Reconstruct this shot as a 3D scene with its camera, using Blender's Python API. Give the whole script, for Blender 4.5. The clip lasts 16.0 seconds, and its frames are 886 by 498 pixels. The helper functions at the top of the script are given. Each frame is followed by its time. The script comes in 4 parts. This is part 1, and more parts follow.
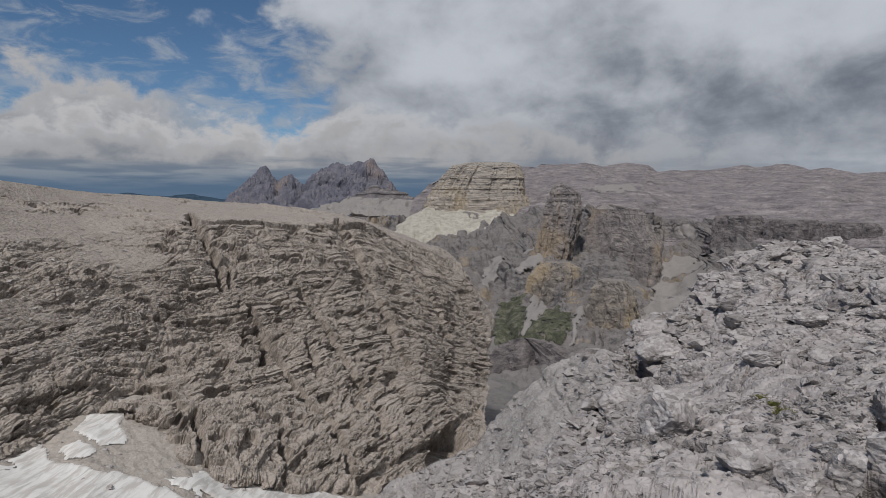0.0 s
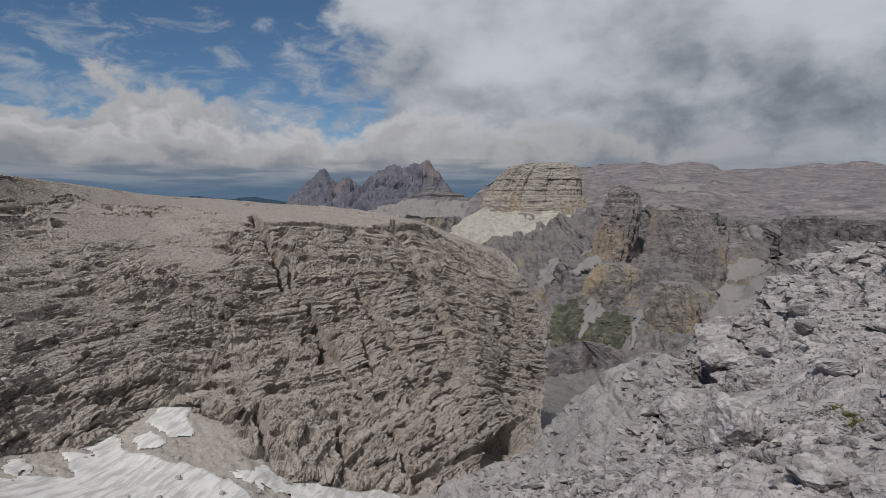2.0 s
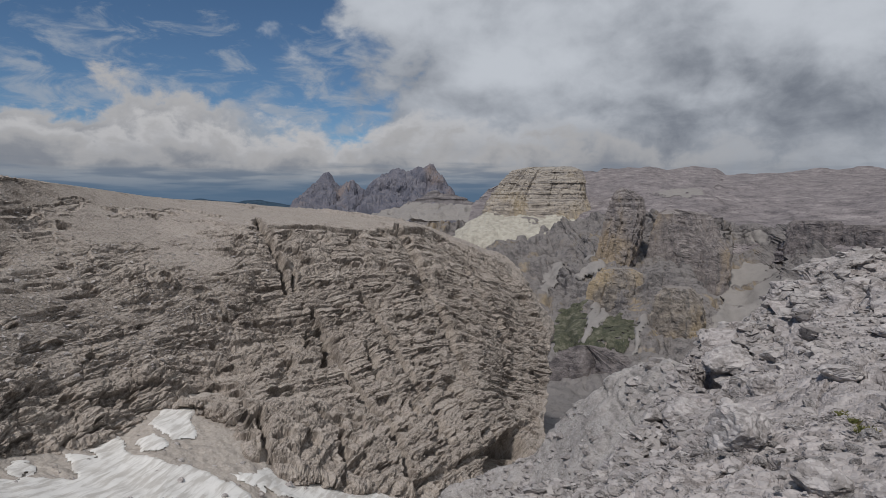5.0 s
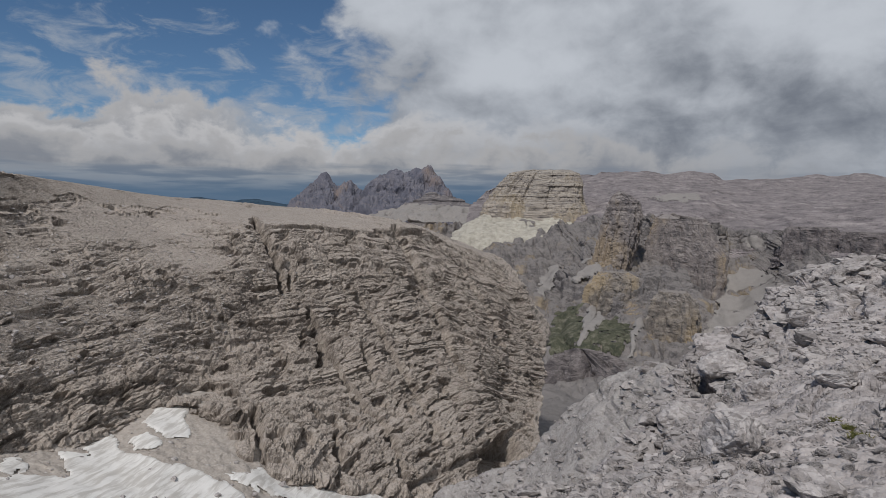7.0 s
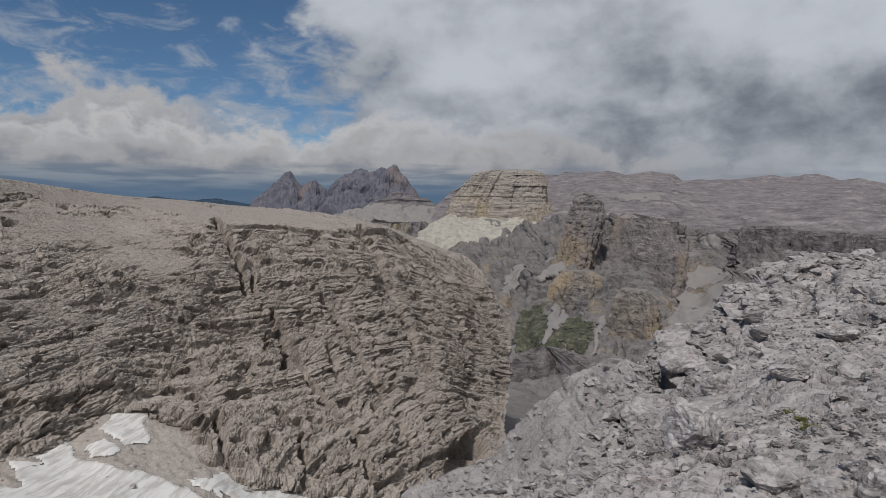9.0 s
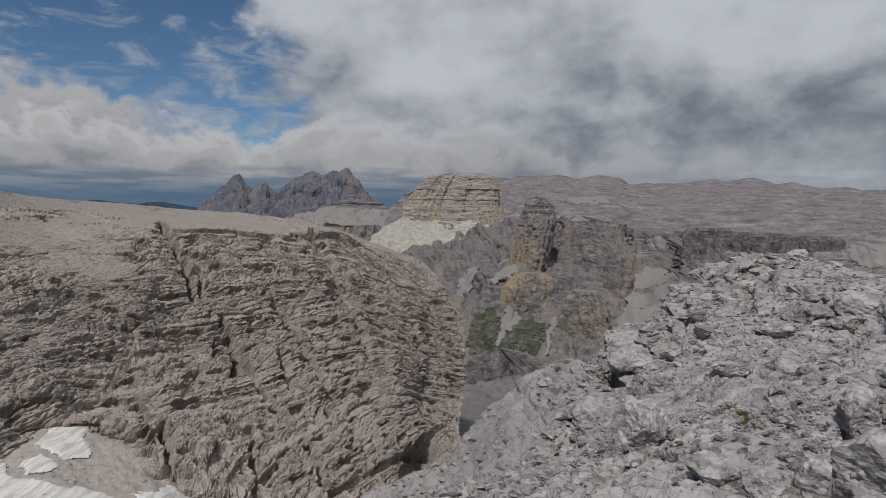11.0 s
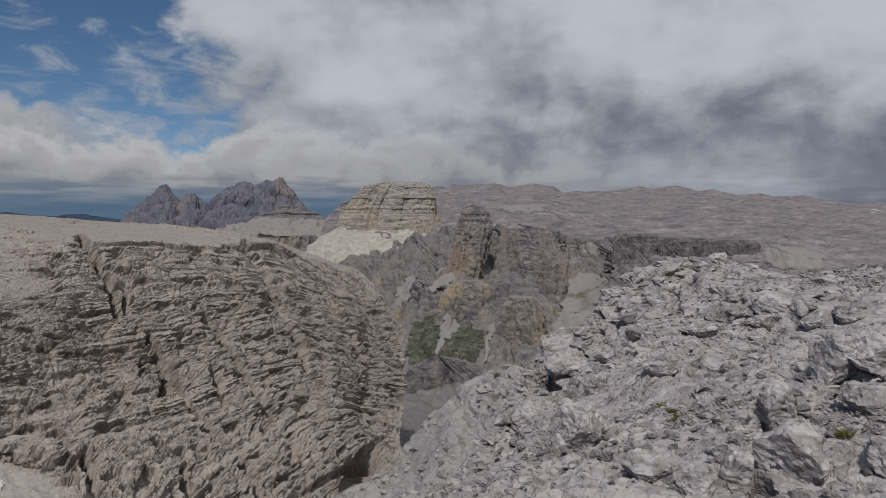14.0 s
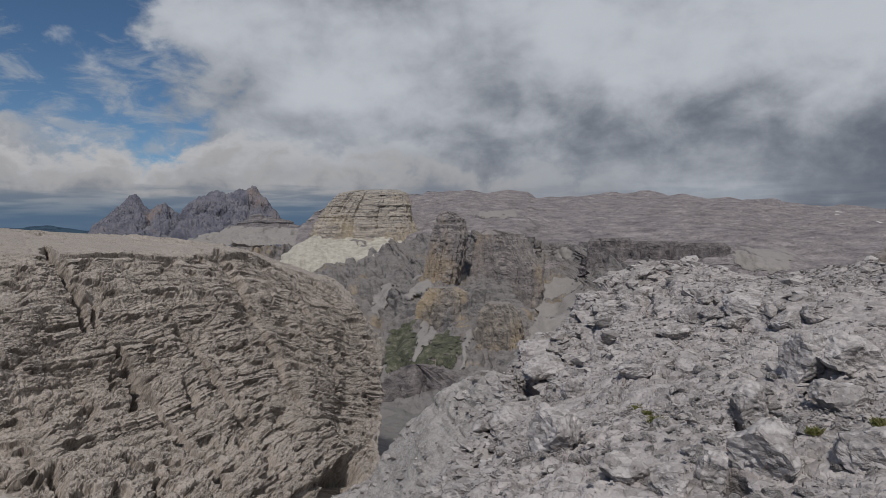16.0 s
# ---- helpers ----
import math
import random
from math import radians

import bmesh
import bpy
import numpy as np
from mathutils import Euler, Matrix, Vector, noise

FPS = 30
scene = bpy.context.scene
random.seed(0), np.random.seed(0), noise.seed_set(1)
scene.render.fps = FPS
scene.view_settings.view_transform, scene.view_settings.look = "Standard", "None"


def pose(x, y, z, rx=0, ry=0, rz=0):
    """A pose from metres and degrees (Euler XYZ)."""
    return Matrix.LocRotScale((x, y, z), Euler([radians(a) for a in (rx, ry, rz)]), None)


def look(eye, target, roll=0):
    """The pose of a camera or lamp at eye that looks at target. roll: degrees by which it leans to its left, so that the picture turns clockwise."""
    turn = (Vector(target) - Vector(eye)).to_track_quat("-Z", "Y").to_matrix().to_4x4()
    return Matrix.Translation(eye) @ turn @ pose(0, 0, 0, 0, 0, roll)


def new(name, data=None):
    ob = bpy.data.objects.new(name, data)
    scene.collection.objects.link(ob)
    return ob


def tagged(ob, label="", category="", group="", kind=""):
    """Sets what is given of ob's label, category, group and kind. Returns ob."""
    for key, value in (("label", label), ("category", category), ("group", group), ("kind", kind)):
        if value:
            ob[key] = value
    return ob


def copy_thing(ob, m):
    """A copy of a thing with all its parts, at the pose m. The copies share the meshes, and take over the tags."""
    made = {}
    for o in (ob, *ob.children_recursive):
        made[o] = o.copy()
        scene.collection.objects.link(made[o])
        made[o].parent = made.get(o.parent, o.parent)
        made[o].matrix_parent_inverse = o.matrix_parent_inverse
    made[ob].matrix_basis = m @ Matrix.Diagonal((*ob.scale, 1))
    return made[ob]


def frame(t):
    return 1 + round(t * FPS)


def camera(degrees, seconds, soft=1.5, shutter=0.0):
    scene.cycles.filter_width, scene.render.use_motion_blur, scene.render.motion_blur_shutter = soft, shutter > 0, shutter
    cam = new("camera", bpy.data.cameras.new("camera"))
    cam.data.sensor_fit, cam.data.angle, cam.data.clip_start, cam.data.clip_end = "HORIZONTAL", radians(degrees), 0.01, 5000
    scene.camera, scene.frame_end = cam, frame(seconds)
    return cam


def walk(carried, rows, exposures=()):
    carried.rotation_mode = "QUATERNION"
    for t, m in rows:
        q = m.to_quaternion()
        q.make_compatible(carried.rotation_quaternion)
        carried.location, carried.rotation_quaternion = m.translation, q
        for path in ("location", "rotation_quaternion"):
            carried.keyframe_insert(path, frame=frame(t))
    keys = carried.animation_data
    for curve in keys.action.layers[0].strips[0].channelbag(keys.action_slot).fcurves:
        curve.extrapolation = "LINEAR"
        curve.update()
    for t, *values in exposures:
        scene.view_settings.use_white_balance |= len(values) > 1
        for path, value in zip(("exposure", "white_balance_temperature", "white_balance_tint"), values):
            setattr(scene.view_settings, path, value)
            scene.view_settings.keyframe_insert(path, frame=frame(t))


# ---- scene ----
EYE = Vector((0.0, 0.0, 1.7))
cam = camera(73.0, 16.0, soft=0.7)


def aim(yaw, pitch):
    """A unit vector from degrees to the left of ahead and above the horizon."""
    y, p = radians(yaw), radians(pitch)
    return Vector((-math.sin(y) * math.cos(p), math.cos(y) * math.cos(p), math.sin(p)))


# seconds, yaw to the left, pitch, roll: the camera turns where it stands
TURNS = [
    (0.0, -0.05, -4.96, -0.00),
    (0.5, 2.33, -3.63, 0.27),
    (1.0, 5.42, -4.06, -0.58),
    (1.5, 5.53, -4.78, -0.38),
    (2.0, 5.26, -4.82, -0.35),
    (2.5, 5.06, -4.86, -0.45),
    (3.0, 5.20, -4.90, -0.11),
    (3.5, 5.31, -4.91, -0.32),
    (4.0, 5.37, -4.76, -0.54),
    (6.5, 5.80, -4.34, 0.83),
    (7.0, 5.30, -4.33, 0.62),
    (7.5, 5.32, -4.37, 0.72),
    (8.0, 5.41, -4.29, 1.19),
    (8.5, 3.66, -4.33, 1.12),
    (9.0, 2.02, -4.32, 0.62),
    (11.5, -3.69, -3.72, 0.48),
    (12.0, -5.07, -3.40, 0.32),
    (12.5, -6.15, -3.09, 0.48),
    (13.0, -7.17, -2.99, 0.16),
    (13.5, -7.96, -2.99, 0.12),
    (14.0, -8.40, -3.09, -0.05),
    (14.5, -8.69, -2.93, -0.27),
    (15.0, -9.50, -2.73, -0.61),
    (15.5, -9.93, -2.59, -0.58),
    (16.0, -10.71, -2.45, -0.77),
]
walk(cam, [(t, look(EYE, EYE + aim(yaw, pitch), roll)) for t, yaw, pitch, roll in TURNS], [(0.0, -0.17), (7.0, -0.16), (9.0, -0.18), (12.5, -0.24), (16.0, -0.24)])

# ---- light ----
SUN_FROM = Vector((-0.22, -0.56, 0.80)).normalized()
sun = new("sun", bpy.data.lights.new("sun", "SUN"))
sun.data.energy, sun.data.angle, sun.data.color = 3.1, radians(5), (1.0, 0.965, 0.93)
sun.matrix_world = look(SUN_FROM * 100, (0, 0, 0))


class Graph:
    """Short calls for the nodes of a material or world."""

    def __init__(self, tree):
        self.tree = tree

    def node(self, kind, values=(), **settings):
        n = self.tree.nodes.new(kind)
        for key, value in settings.items():
            setattr(n, key, value)
        for key, value in dict(values).items():
            if hasattr(value, "is_output"):
                self.tree.links.new(value, n.inputs[key])
            else:
                n.inputs[key].default_value = value
        return n

    def math(self, op, a, b=0.0, c=0.0, clamp=False):
        return self.node("ShaderNodeMath", {0: a, 1: b, 2: c}, operation=op, use_clamp=clamp).outputs[0]

    def ramp(self, x, lo, hi):
        return self.node("ShaderNodeMapRange", {0: x, 1: lo, 2: hi}, interpolation_type="SMOOTHSTEP").outputs[0]

    def mix(self, f, a, b):
        return self.node("ShaderNodeMix", {0: f, 6: a, 7: b}, data_type="RGBA").outputs[2]

    def noise(self, vector, scale, detail=4.0, rough=0.55, distort=0.0):
        return self.node("ShaderNodeTexNoise", {"Vector": vector, "Scale": scale, "Detail": detail, "Roughness": rough, "Distortion": distort}).outputs[0]

    def scaled(self, vector, s):
        return self.node("ShaderNodeVectorMath", {0: vector, 1: s}, operation="MULTIPLY").outputs[0]

    def dot(self, vector, way):
        return self.node("ShaderNodeVectorMath", {0: vector, 1: way}, operation="DOT_PRODUCT").outputs["Value"]


world = bpy.data.worlds.new("sky")
scene.world = world
world.use_nodes = True
world.node_tree.nodes.clear()
g = Graph(world.node_tree)
way = g.node("ShaderNodeTexCoord").outputs["Generated"]
xyz = g.node("ShaderNodeSeparateXYZ", {0: way})
clear = g.node("ShaderNodeTexSky", sky_type="NISHITA", sun_disc=False, sun_elevation=math.asin(SUN_FROM.z),
               sun_rotation=math.atan2(SUN_FROM.x, SUN_FROM.y), altitude=2800.0, air_density=1.0, dust_density=0.6).outputs[0]
clear = g.node("ShaderNodeVectorMath", {0: clear, 1: (0.052, 0.066, 0.074)}, operation="MULTIPLY").outputs[0]
# degrees to the right of ahead and above the horizon
side = g.math("MULTIPLY", g.math("ARCTAN2", xyz.outputs[0], xyz.outputs[1]), 57.2958)
rise = g.math("MULTIPLY", g.math("ARCSINE", xyz.outputs[2]), 57.2958)
soft = g.noise(g.scaled(way, (1.0, 1.0, 2.0)), 3.4, 3.0, 0.5, 0.2)
puff = g.noise(g.scaled(way, (1.0, 1.0, 1.5)), 9.0, 7.0, 0.55, 0.25)
curl = g.noise(g.scaled(way, (1.0, 1.0, 1.3)), 22.0, 6.0, 0.58, 0.4)
wisp = g.noise(g.scaled(way, (1.0, 1.0, 2.6)), 12.0, 8.0, 0.62, 0.5)


def off(n, k):
    """A noise about zero, times k."""
    return g.math("MULTIPLY", g.math("SUBTRACT", n, 0.5), k)


def plus(*terms):
    total = terms[0]
    for term in terms[1:]:
        total = g.math("ADD", total, term)
    return total


# the grey deck, with its ragged edge towards the blue
rag = plus(side, off(puff, 34.0), off(curl, 10.0), g.math("MULTIPLY", rise, 0.35))
cover = g.ramp(rag, -13.5, -5.5)
gloom = g.math("MULTIPLY", g.ramp(plus(rise, off(puff, 7.0)), 13.0, 5.0), g.ramp(plus(side, off(soft, 20.0)), -2.0, 24.0))
light = plus(g.math("MULTIPLY", g.math("MULTIPLY", g.ramp(rise, 8.0, 15.0), g.ramp(side, 5.0, 30.0)), 0.2), off(soft, 1.5), off(puff, 0.85), off(curl, 0.3), 0.60, g.math("MULTIPLY", gloom, -0.33))
deck = g.mix(g.ramp(light, 0.0, 1.0), (0.13, 0.15, 0.19, 1), (0.56, 0.595, 0.65, 1))
# thin veils across the blue
veil = g.math("MULTIPLY", g.ramp(plus(wisp, g.math("MULTIPLY", g.ramp(rise, 15.5, 9.5), 0.10)), 0.52, 0.74), 0.7)
sky = g.mix(veil, clear, (0.37, 0.41, 0.47, 1))
sky = g.mix(cover, sky, deck)
# a higher bank of cloud, then the row of bright heads over the horizon
for top, swing, sink, left, right, glow in ((9.0, 13.0, 3.2, -18.0, -27.0, 0.86), (7.2, 12.0, 4.6, 20.0, -16.0, 1.0), (5.4, 12.0, 3.0, 34.0, 4.0, 0.8)):
    crown = plus(top, off(puff, swing), off(curl, 5.0))
    depth = g.math("SUBTRACT", crown, rise)
    body = g.math("MULTIPLY", g.ramp(depth, -0.3, 1.5), g.ramp(plus(side, off(puff, 16.0)), left, right))
    shade = plus(g.ramp(depth, sink + 1.0, 0.3), off(curl, 1.1), off(puff, 0.5))
    heads = g.mix(g.ramp(shade, 0.0, 1.05), (0.225, 0.245, 0.285, 1), (0.53 * glow, 0.53 * glow, 0.545 * glow, 1))
    sky = g.mix(body, sky, heads)
# flat grey bases in layers, and blue distance towards the horizon
layer = g.noise(g.scaled(way, (1.0, 1.0, 9.0)), 9.0, 4.0, 0.5)
base = g.mix(g.ramp(layer, 0.4, 0.62), (0.20, 0.235, 0.29, 1), (0.34, 0.37, 0.41, 1))
sky = g.mix(g.math("MULTIPLY", g.ramp(plus(rise, off(layer, 4.0), off(curl, 1.0)), 3.9, 2.2), g.math("ADD", g.math("MULTIPLY", g.ramp(side, 20.0, 4.0), 0.55), 0.3)), sky, base)
west = g.ramp(plus(side, off(puff, 14.0)), 20.0, 4.0)
low = g.math("MULTIPLY", g.ramp(plus(rise, off(layer, 1.6)), 3.3, 0.6), west)
sky = g.mix(g.math("MULTIPLY", low, 0.88), sky, (0.084, 0.15, 0.24, 1))
back = g.node("ShaderNodeBackground", {0: sky, 1: 1.0})
g.tree.links.new(back.outputs[0], g.node("ShaderNodeOutputWorld").inputs[0])

# ---- materials ----
def material(name):
    m = bpy.data.materials.new(name)
    m.use_nodes = True
    m.node_tree.nodes.clear()
    q = Graph(m.node_tree)
    return m, q, q.node("ShaderNodeTexCoord").outputs["Object"]


def finish(q, color, rough, height=None, depth=0.1, strength=0.8, spec=0.25):
    b = q.node("ShaderNodeBsdfPrincipled", {"Base Color": color, "Roughness": rough, "Specular IOR Level": spec})
    if height is not None:
        bump = q.node("ShaderNodeBump", {"Height": height, "Distance": depth, "Strength": strength})
        q.tree.links.new(bump.outputs[0], b.inputs["Normal"])
    q.tree.links.new(b.outputs[0], q.node("ShaderNodeOutputMaterial").inputs[0])


def rock(name, size, pale, mid, dark, bands=0.5, gravel=None, stain=None, streak=0.0, green=None, bump=1.0, named=False, chips=0.0, fine=5.0, worn=(0.52, 0.66), tone=0.7, wave=1.0):
    """Bedded limestone; size: metres of a bed. gravel: the colour of debris where it lies flat; stain: rusty wall colour."""
    m, q, p = material(name)
    flat = q.node("ShaderNodeSeparateXYZ", {0: q.node("ShaderNodeNewGeometry").outputs["Normal"]}).outputs[2]
    if named:
        level = q.node("ShaderNodeAttribute", attribute_name="bed").outputs["Fac"]
        here = q.node("ShaderNodeSeparateXYZ", {0: p})
        p = q.node("ShaderNodeCombineXYZ", {0: here.outputs[0], 1: here.outputs[1], 2: level}).outputs[0]
    warp = q.noise(p, 0.12 / size, 3.0)
    bedp = q.node("ShaderNodeVectorMath", {0: q.scaled(p, (0.12, 0.12, 1.0)), 1: q.node("ShaderNodeCombineXYZ", {2: q.math("MULTIPLY", warp, 2 * size * wave)}).outputs[0]}, operation="ADD").outputs[0]
    beds = q.noise(bedp, 0.9 / size, 5.0, 0.65)
    blotch = q.noise(p, 0.35 / size, 5.0, 0.6)
    grain = q.noise(p, fine / size, 6.0, 0.72)
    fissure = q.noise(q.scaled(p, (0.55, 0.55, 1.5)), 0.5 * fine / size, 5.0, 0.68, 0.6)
    f = q.math("ADD", q.math("MULTIPLY", beds, bands), q.math("MULTIPLY", blotch, 1.0 - bands))
    c = q.mix(q.ramp(f, 0.36, 0.54), dark, mid)
    c = q.mix(q.ramp(f, 0.5, 0.68), c, pale)
    c = q.mix(q.math("MULTIPLY", q.ramp(grain, 0.5, 0.64), tone), c, pale)
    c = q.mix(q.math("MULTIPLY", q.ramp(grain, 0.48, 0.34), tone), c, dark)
    # cracks drawn extra dark: the shade of crevices goes into the colour
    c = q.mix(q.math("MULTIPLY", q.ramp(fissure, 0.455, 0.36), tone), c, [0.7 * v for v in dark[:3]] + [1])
    if stain:
        where = q.ramp(q.noise(q.scaled(p, (1, 1, 0.4)), 0.07 / size, 5.0, 0.6), worn[0], worn[1])
        c = q.mix(q.math("MULTIPLY", where, q.ramp(flat, 0.75, 0.4)), c, stain)
    if streak:
        where = q.ramp(q.noise(q.scaled(p, (1, 1, 0.07)), 0.5 / size, 4.0, 0.6), 0.54, 0.68)
        c = q.mix(q.math("MULTIPLY", q.math("MULTIPLY", where, q.ramp(flat, 0.5, 0.15)), streak), c, (0.10, 0.10, 0.105, 1))
    if gravel:
        where = q.ramp(q.math("ADD", flat, q.math("MULTIPLY", q.math("SUBTRACT", blotch, 0.5), 0.5)), 0.62, 0.82)
        stones = q.noise(p, 9.0 / size, 4.0, 0.75)
        c = q.mix(q.math("MULTIPLY", where, 0.72), c, q.mix(q.ramp(stones, 0.35, 0.7), [0.8 * v for v in gravel[:3]] + [1], gravel))
        if green:
            turf = q.math("MULTIPLY", q.ramp(q.noise(p, 0.08 / size, 5.0, 0.6), 0.52, 0.6), where)
            c = q.mix(q.math("MULTIPLY", turf, 0.9), c, green)
    relief = q.noise(p, 0.8 * fine / size, 4.0, 0.58)
    h = q.math("ADD", q.math("MULTIPLY", relief, 0.6), q.math("MULTIPLY", beds, 0.5))
    h = q.math("ADD", h, q.math("MULTIPLY", q.ramp(fissure, 0.3, 0.5), 0.35))
    if chips:
        cell = q.node("ShaderNodeTexVoronoi", {"Vector": q.scaled(p, (1.0, 1.0, 1.7)), "Scale": 1.0 / chips, "Randomness": 1.0})
        each = q.node("ShaderNodeSeparateColor", {0: cell.outputs["Color"]}).outputs[0]
        c = q.mix(q.math("MULTIPLY", q.ramp(each, 0.55, 1.0), 0.8 * tone), c, pale)
        c = q.mix(q.math("MULTIPLY", q.ramp(each, 0.42, 0.0), 0.9 * tone), c, dark)
        h = q.math("ADD", h, q.math("MULTIPLY", q.math("SUBTRACT", each, cell.outputs["Distance"]), chips / size * 1.2))
    finish(q, c, 0.92, h, 0.2 * size * bump, 1.0, 0.12)
    return m


limestone = rock("bedded_limestone", 1.0, (0.48, 0.424, 0.374, 1), (0.358, 0.311, 0.27, 1), (0.165, 0.138, 0.117, 1), 0.4, gravel=(0.44, 0.39, 0.348, 1), streak=0.3, bump=1.6, named=True, chips=0.24, tone=0.5)
karst = rock("weathered_grey_limestone", 0.3, (0.50, 0.457, 0.44, 1), (0.365, 0.333, 0.32, 1), (0.165, 0.146, 0.138, 1), 0.3, gravel=(0.41, 0.376, 0.362, 1), bump=0.8, chips=0.09, tone=0.55, fine=3.0)
blocky = rock("boulder_limestone", 0.2, (0.55, 0.513, 0.497, 1), (0.43, 0.398, 0.384, 1), (0.22, 0.20, 0.19, 1), 0.3, bump=0.8, tone=0.55, fine=4.0, chips=0.06)
gravelly = rock("limestone_gravel", 0.35, (0.48, 0.432, 0.386, 1), (0.40, 0.357, 0.316, 1), (0.28, 0.247, 0.216, 1), 0.15, gravel=(0.43, 0.385, 0.343, 1), bump=0.8, chips=0.3, tone=0.45, fine=2.0)
spur_gravel = rock("pale_limestone_gravel", 0.3, (0.47, 0.438, 0.414, 1), (0.375, 0.348, 0.328, 1), (0.25, 0.23, 0.215, 1), 0.15, gravel=(0.41, 0.382, 0.362, 1), bump=0.8, chips=0.14, tone=0.4, fine=3.0)
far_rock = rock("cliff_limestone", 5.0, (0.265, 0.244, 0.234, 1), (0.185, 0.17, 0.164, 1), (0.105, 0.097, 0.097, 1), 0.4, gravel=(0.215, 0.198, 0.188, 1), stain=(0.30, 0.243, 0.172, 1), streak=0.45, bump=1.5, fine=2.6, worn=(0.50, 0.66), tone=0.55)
amber_rock = rock("amber_cliff_limestone", 4.5, (0.33, 0.288, 0.24, 1), (0.235, 0.207, 0.18, 1), (0.125, 0.113, 0.108, 1), 0.35, gravel=(0.27, 0.247, 0.232, 1), stain=(0.345, 0.275, 0.185, 1), streak=0.6, bump=1.5, fine=2.6, worn=(0.47, 0.63), tone=0.5)
tower_rock = rock("tawny_cliff_limestone", 4.5, (0.31, 0.279, 0.262, 1), (0.225, 0.20, 0.191, 1), (0.128, 0.115, 0.116, 1), 0.35, gravel=(0.29, 0.267, 0.255, 1), stain=(0.31, 0.25, 0.185, 1), streak=0.45, bump=1.5, fine=2.6, worn=(0.50, 0.64), tone=0.5)
# dark cliffs: shade is put into the colour, along with damp low down
shaded_rock = rock("shaded_cliff_limestone", 4.5, (0.26, 0.232, 0.224, 1), (0.175, 0.155, 0.153, 1), (0.082, 0.074, 0.077, 1), 0.3, gravel=(0.20, 0.18, 0.172, 1), streak=0.6, bump=1.5, fine=2.6, tone=0.5)
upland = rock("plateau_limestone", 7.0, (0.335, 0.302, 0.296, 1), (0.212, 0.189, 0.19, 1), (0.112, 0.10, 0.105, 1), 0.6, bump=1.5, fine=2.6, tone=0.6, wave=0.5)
mesa_rock = rock("banded_limestone", 5.0, (0.42, 0.374, 0.318, 1), (0.312, 0.275, 0.237, 1), (0.155, 0.138, 0.13, 1), 0.9, gravel=(0.34, 0.313, 0.278, 1), stain=(0.345, 0.29, 0.215, 1), streak=0.2, bump=1.0, fine=3.0, tone=0.4, wave=0.12)
chute = rock("grey_scree", 4.0, (0.31, 0.289, 0.27, 1), (0.262, 0.243, 0.228, 1), (0.20, 0.185, 0.173, 1), 0.1, gravel=(0.275, 0.256, 0.241, 1), bump=0.5, fine=2.0, tone=0.45)
# pale debris, lightened further for a patch of sun on the apron
scree = rock("sunlit_pale_scree", 5.0, (0.45, 0.422, 0.362, 1), (0.385, 0.36, 0.306, 1), (0.30, 0.28, 0.238, 1), 0.1, bump=0.4, fine=1.6, tone=0.4)
cap_rock = rock("violet_grey_limestone", 9.0, (0.225, 0.205, 0.205, 1), (0.165, 0.152, 0.155, 1), (0.105, 0.098, 0.102, 1), 0.8, gravel=(0.24, 0.22, 0.21, 1), bump=1.0, tone=0.4, wave=0.2, fine=3.0)
# far peaks: bluish, low-contrast colours carry the haze of distance
hazed_peak_rock = rock("hazed_dolomite", 22.0, (0.20, 0.193, 0.218, 1), (0.148, 0.147, 0.176, 1), (0.108, 0.112, 0.142, 1), 0.2, gravel=(0.20, 0.19, 0.20, 1), stain=(0.235, 0.192, 0.178, 1), bump=1.0, worn=(0.58, 0.7), tone=0.4)
# forest seen far off: the blue of the haze is mixed into its colour
wooded = rock("hazed_wooded_hills", 60.0, (0.05, 0.085, 0.12, 1), (0.04, 0.07, 0.105, 1), (0.03, 0.055, 0.085, 1), 0.2)
meadow = rock("alpine_meadow", 4.0, (0.17, 0.16, 0.125, 1), (0.078, 0.08, 0.054, 1), (0.046, 0.051, 0.036, 1), 0.2, bump=1.2, fine=1.6, tone=0.5)

snow, q, p = material("old_snow")
lines = q.noise(q.scaled(p, (1.0, 0.16, 0.4)), 1.6, 6.0, 0.6, 0.4)
dirt = q.noise(p, 0.4, 5.0, 0.6)
c = q.mix(q.ramp(lines, 0.42, 0.62), (0.70, 0.68, 0.65, 1), (0.49, 0.463, 0.43, 1))
c = q.mix(q.math("MULTIPLY", q.ramp(dirt, 0.5, 0.75), 0.45), c, (0.42, 0.395, 0.36, 1))
finish(q, c, 0.6, lines, 0.12, 0.8, 0.3)

# ---- shaping ----
def hashed(ix, iy, iz, seed):
    """A number from 0 to 1 for each cell."""
    h = ix.astype(np.uint32) * np.uint32(374761393) + iy.astype(np.uint32) * np.uint32(668265263) + iz.astype(np.uint32) * np.uint32(2147483647) + np.uint32(seed * 974711 + 12345)
    h = (h ^ (h >> np.uint32(13))) * np.uint32(1274126177)
    h = (h ^ (h >> np.uint32(16))) * np.uint32(2246822519)
    return (h ^ (h >> np.uint32(15))).astype(np.float32) / np.float32(4294967295.0)


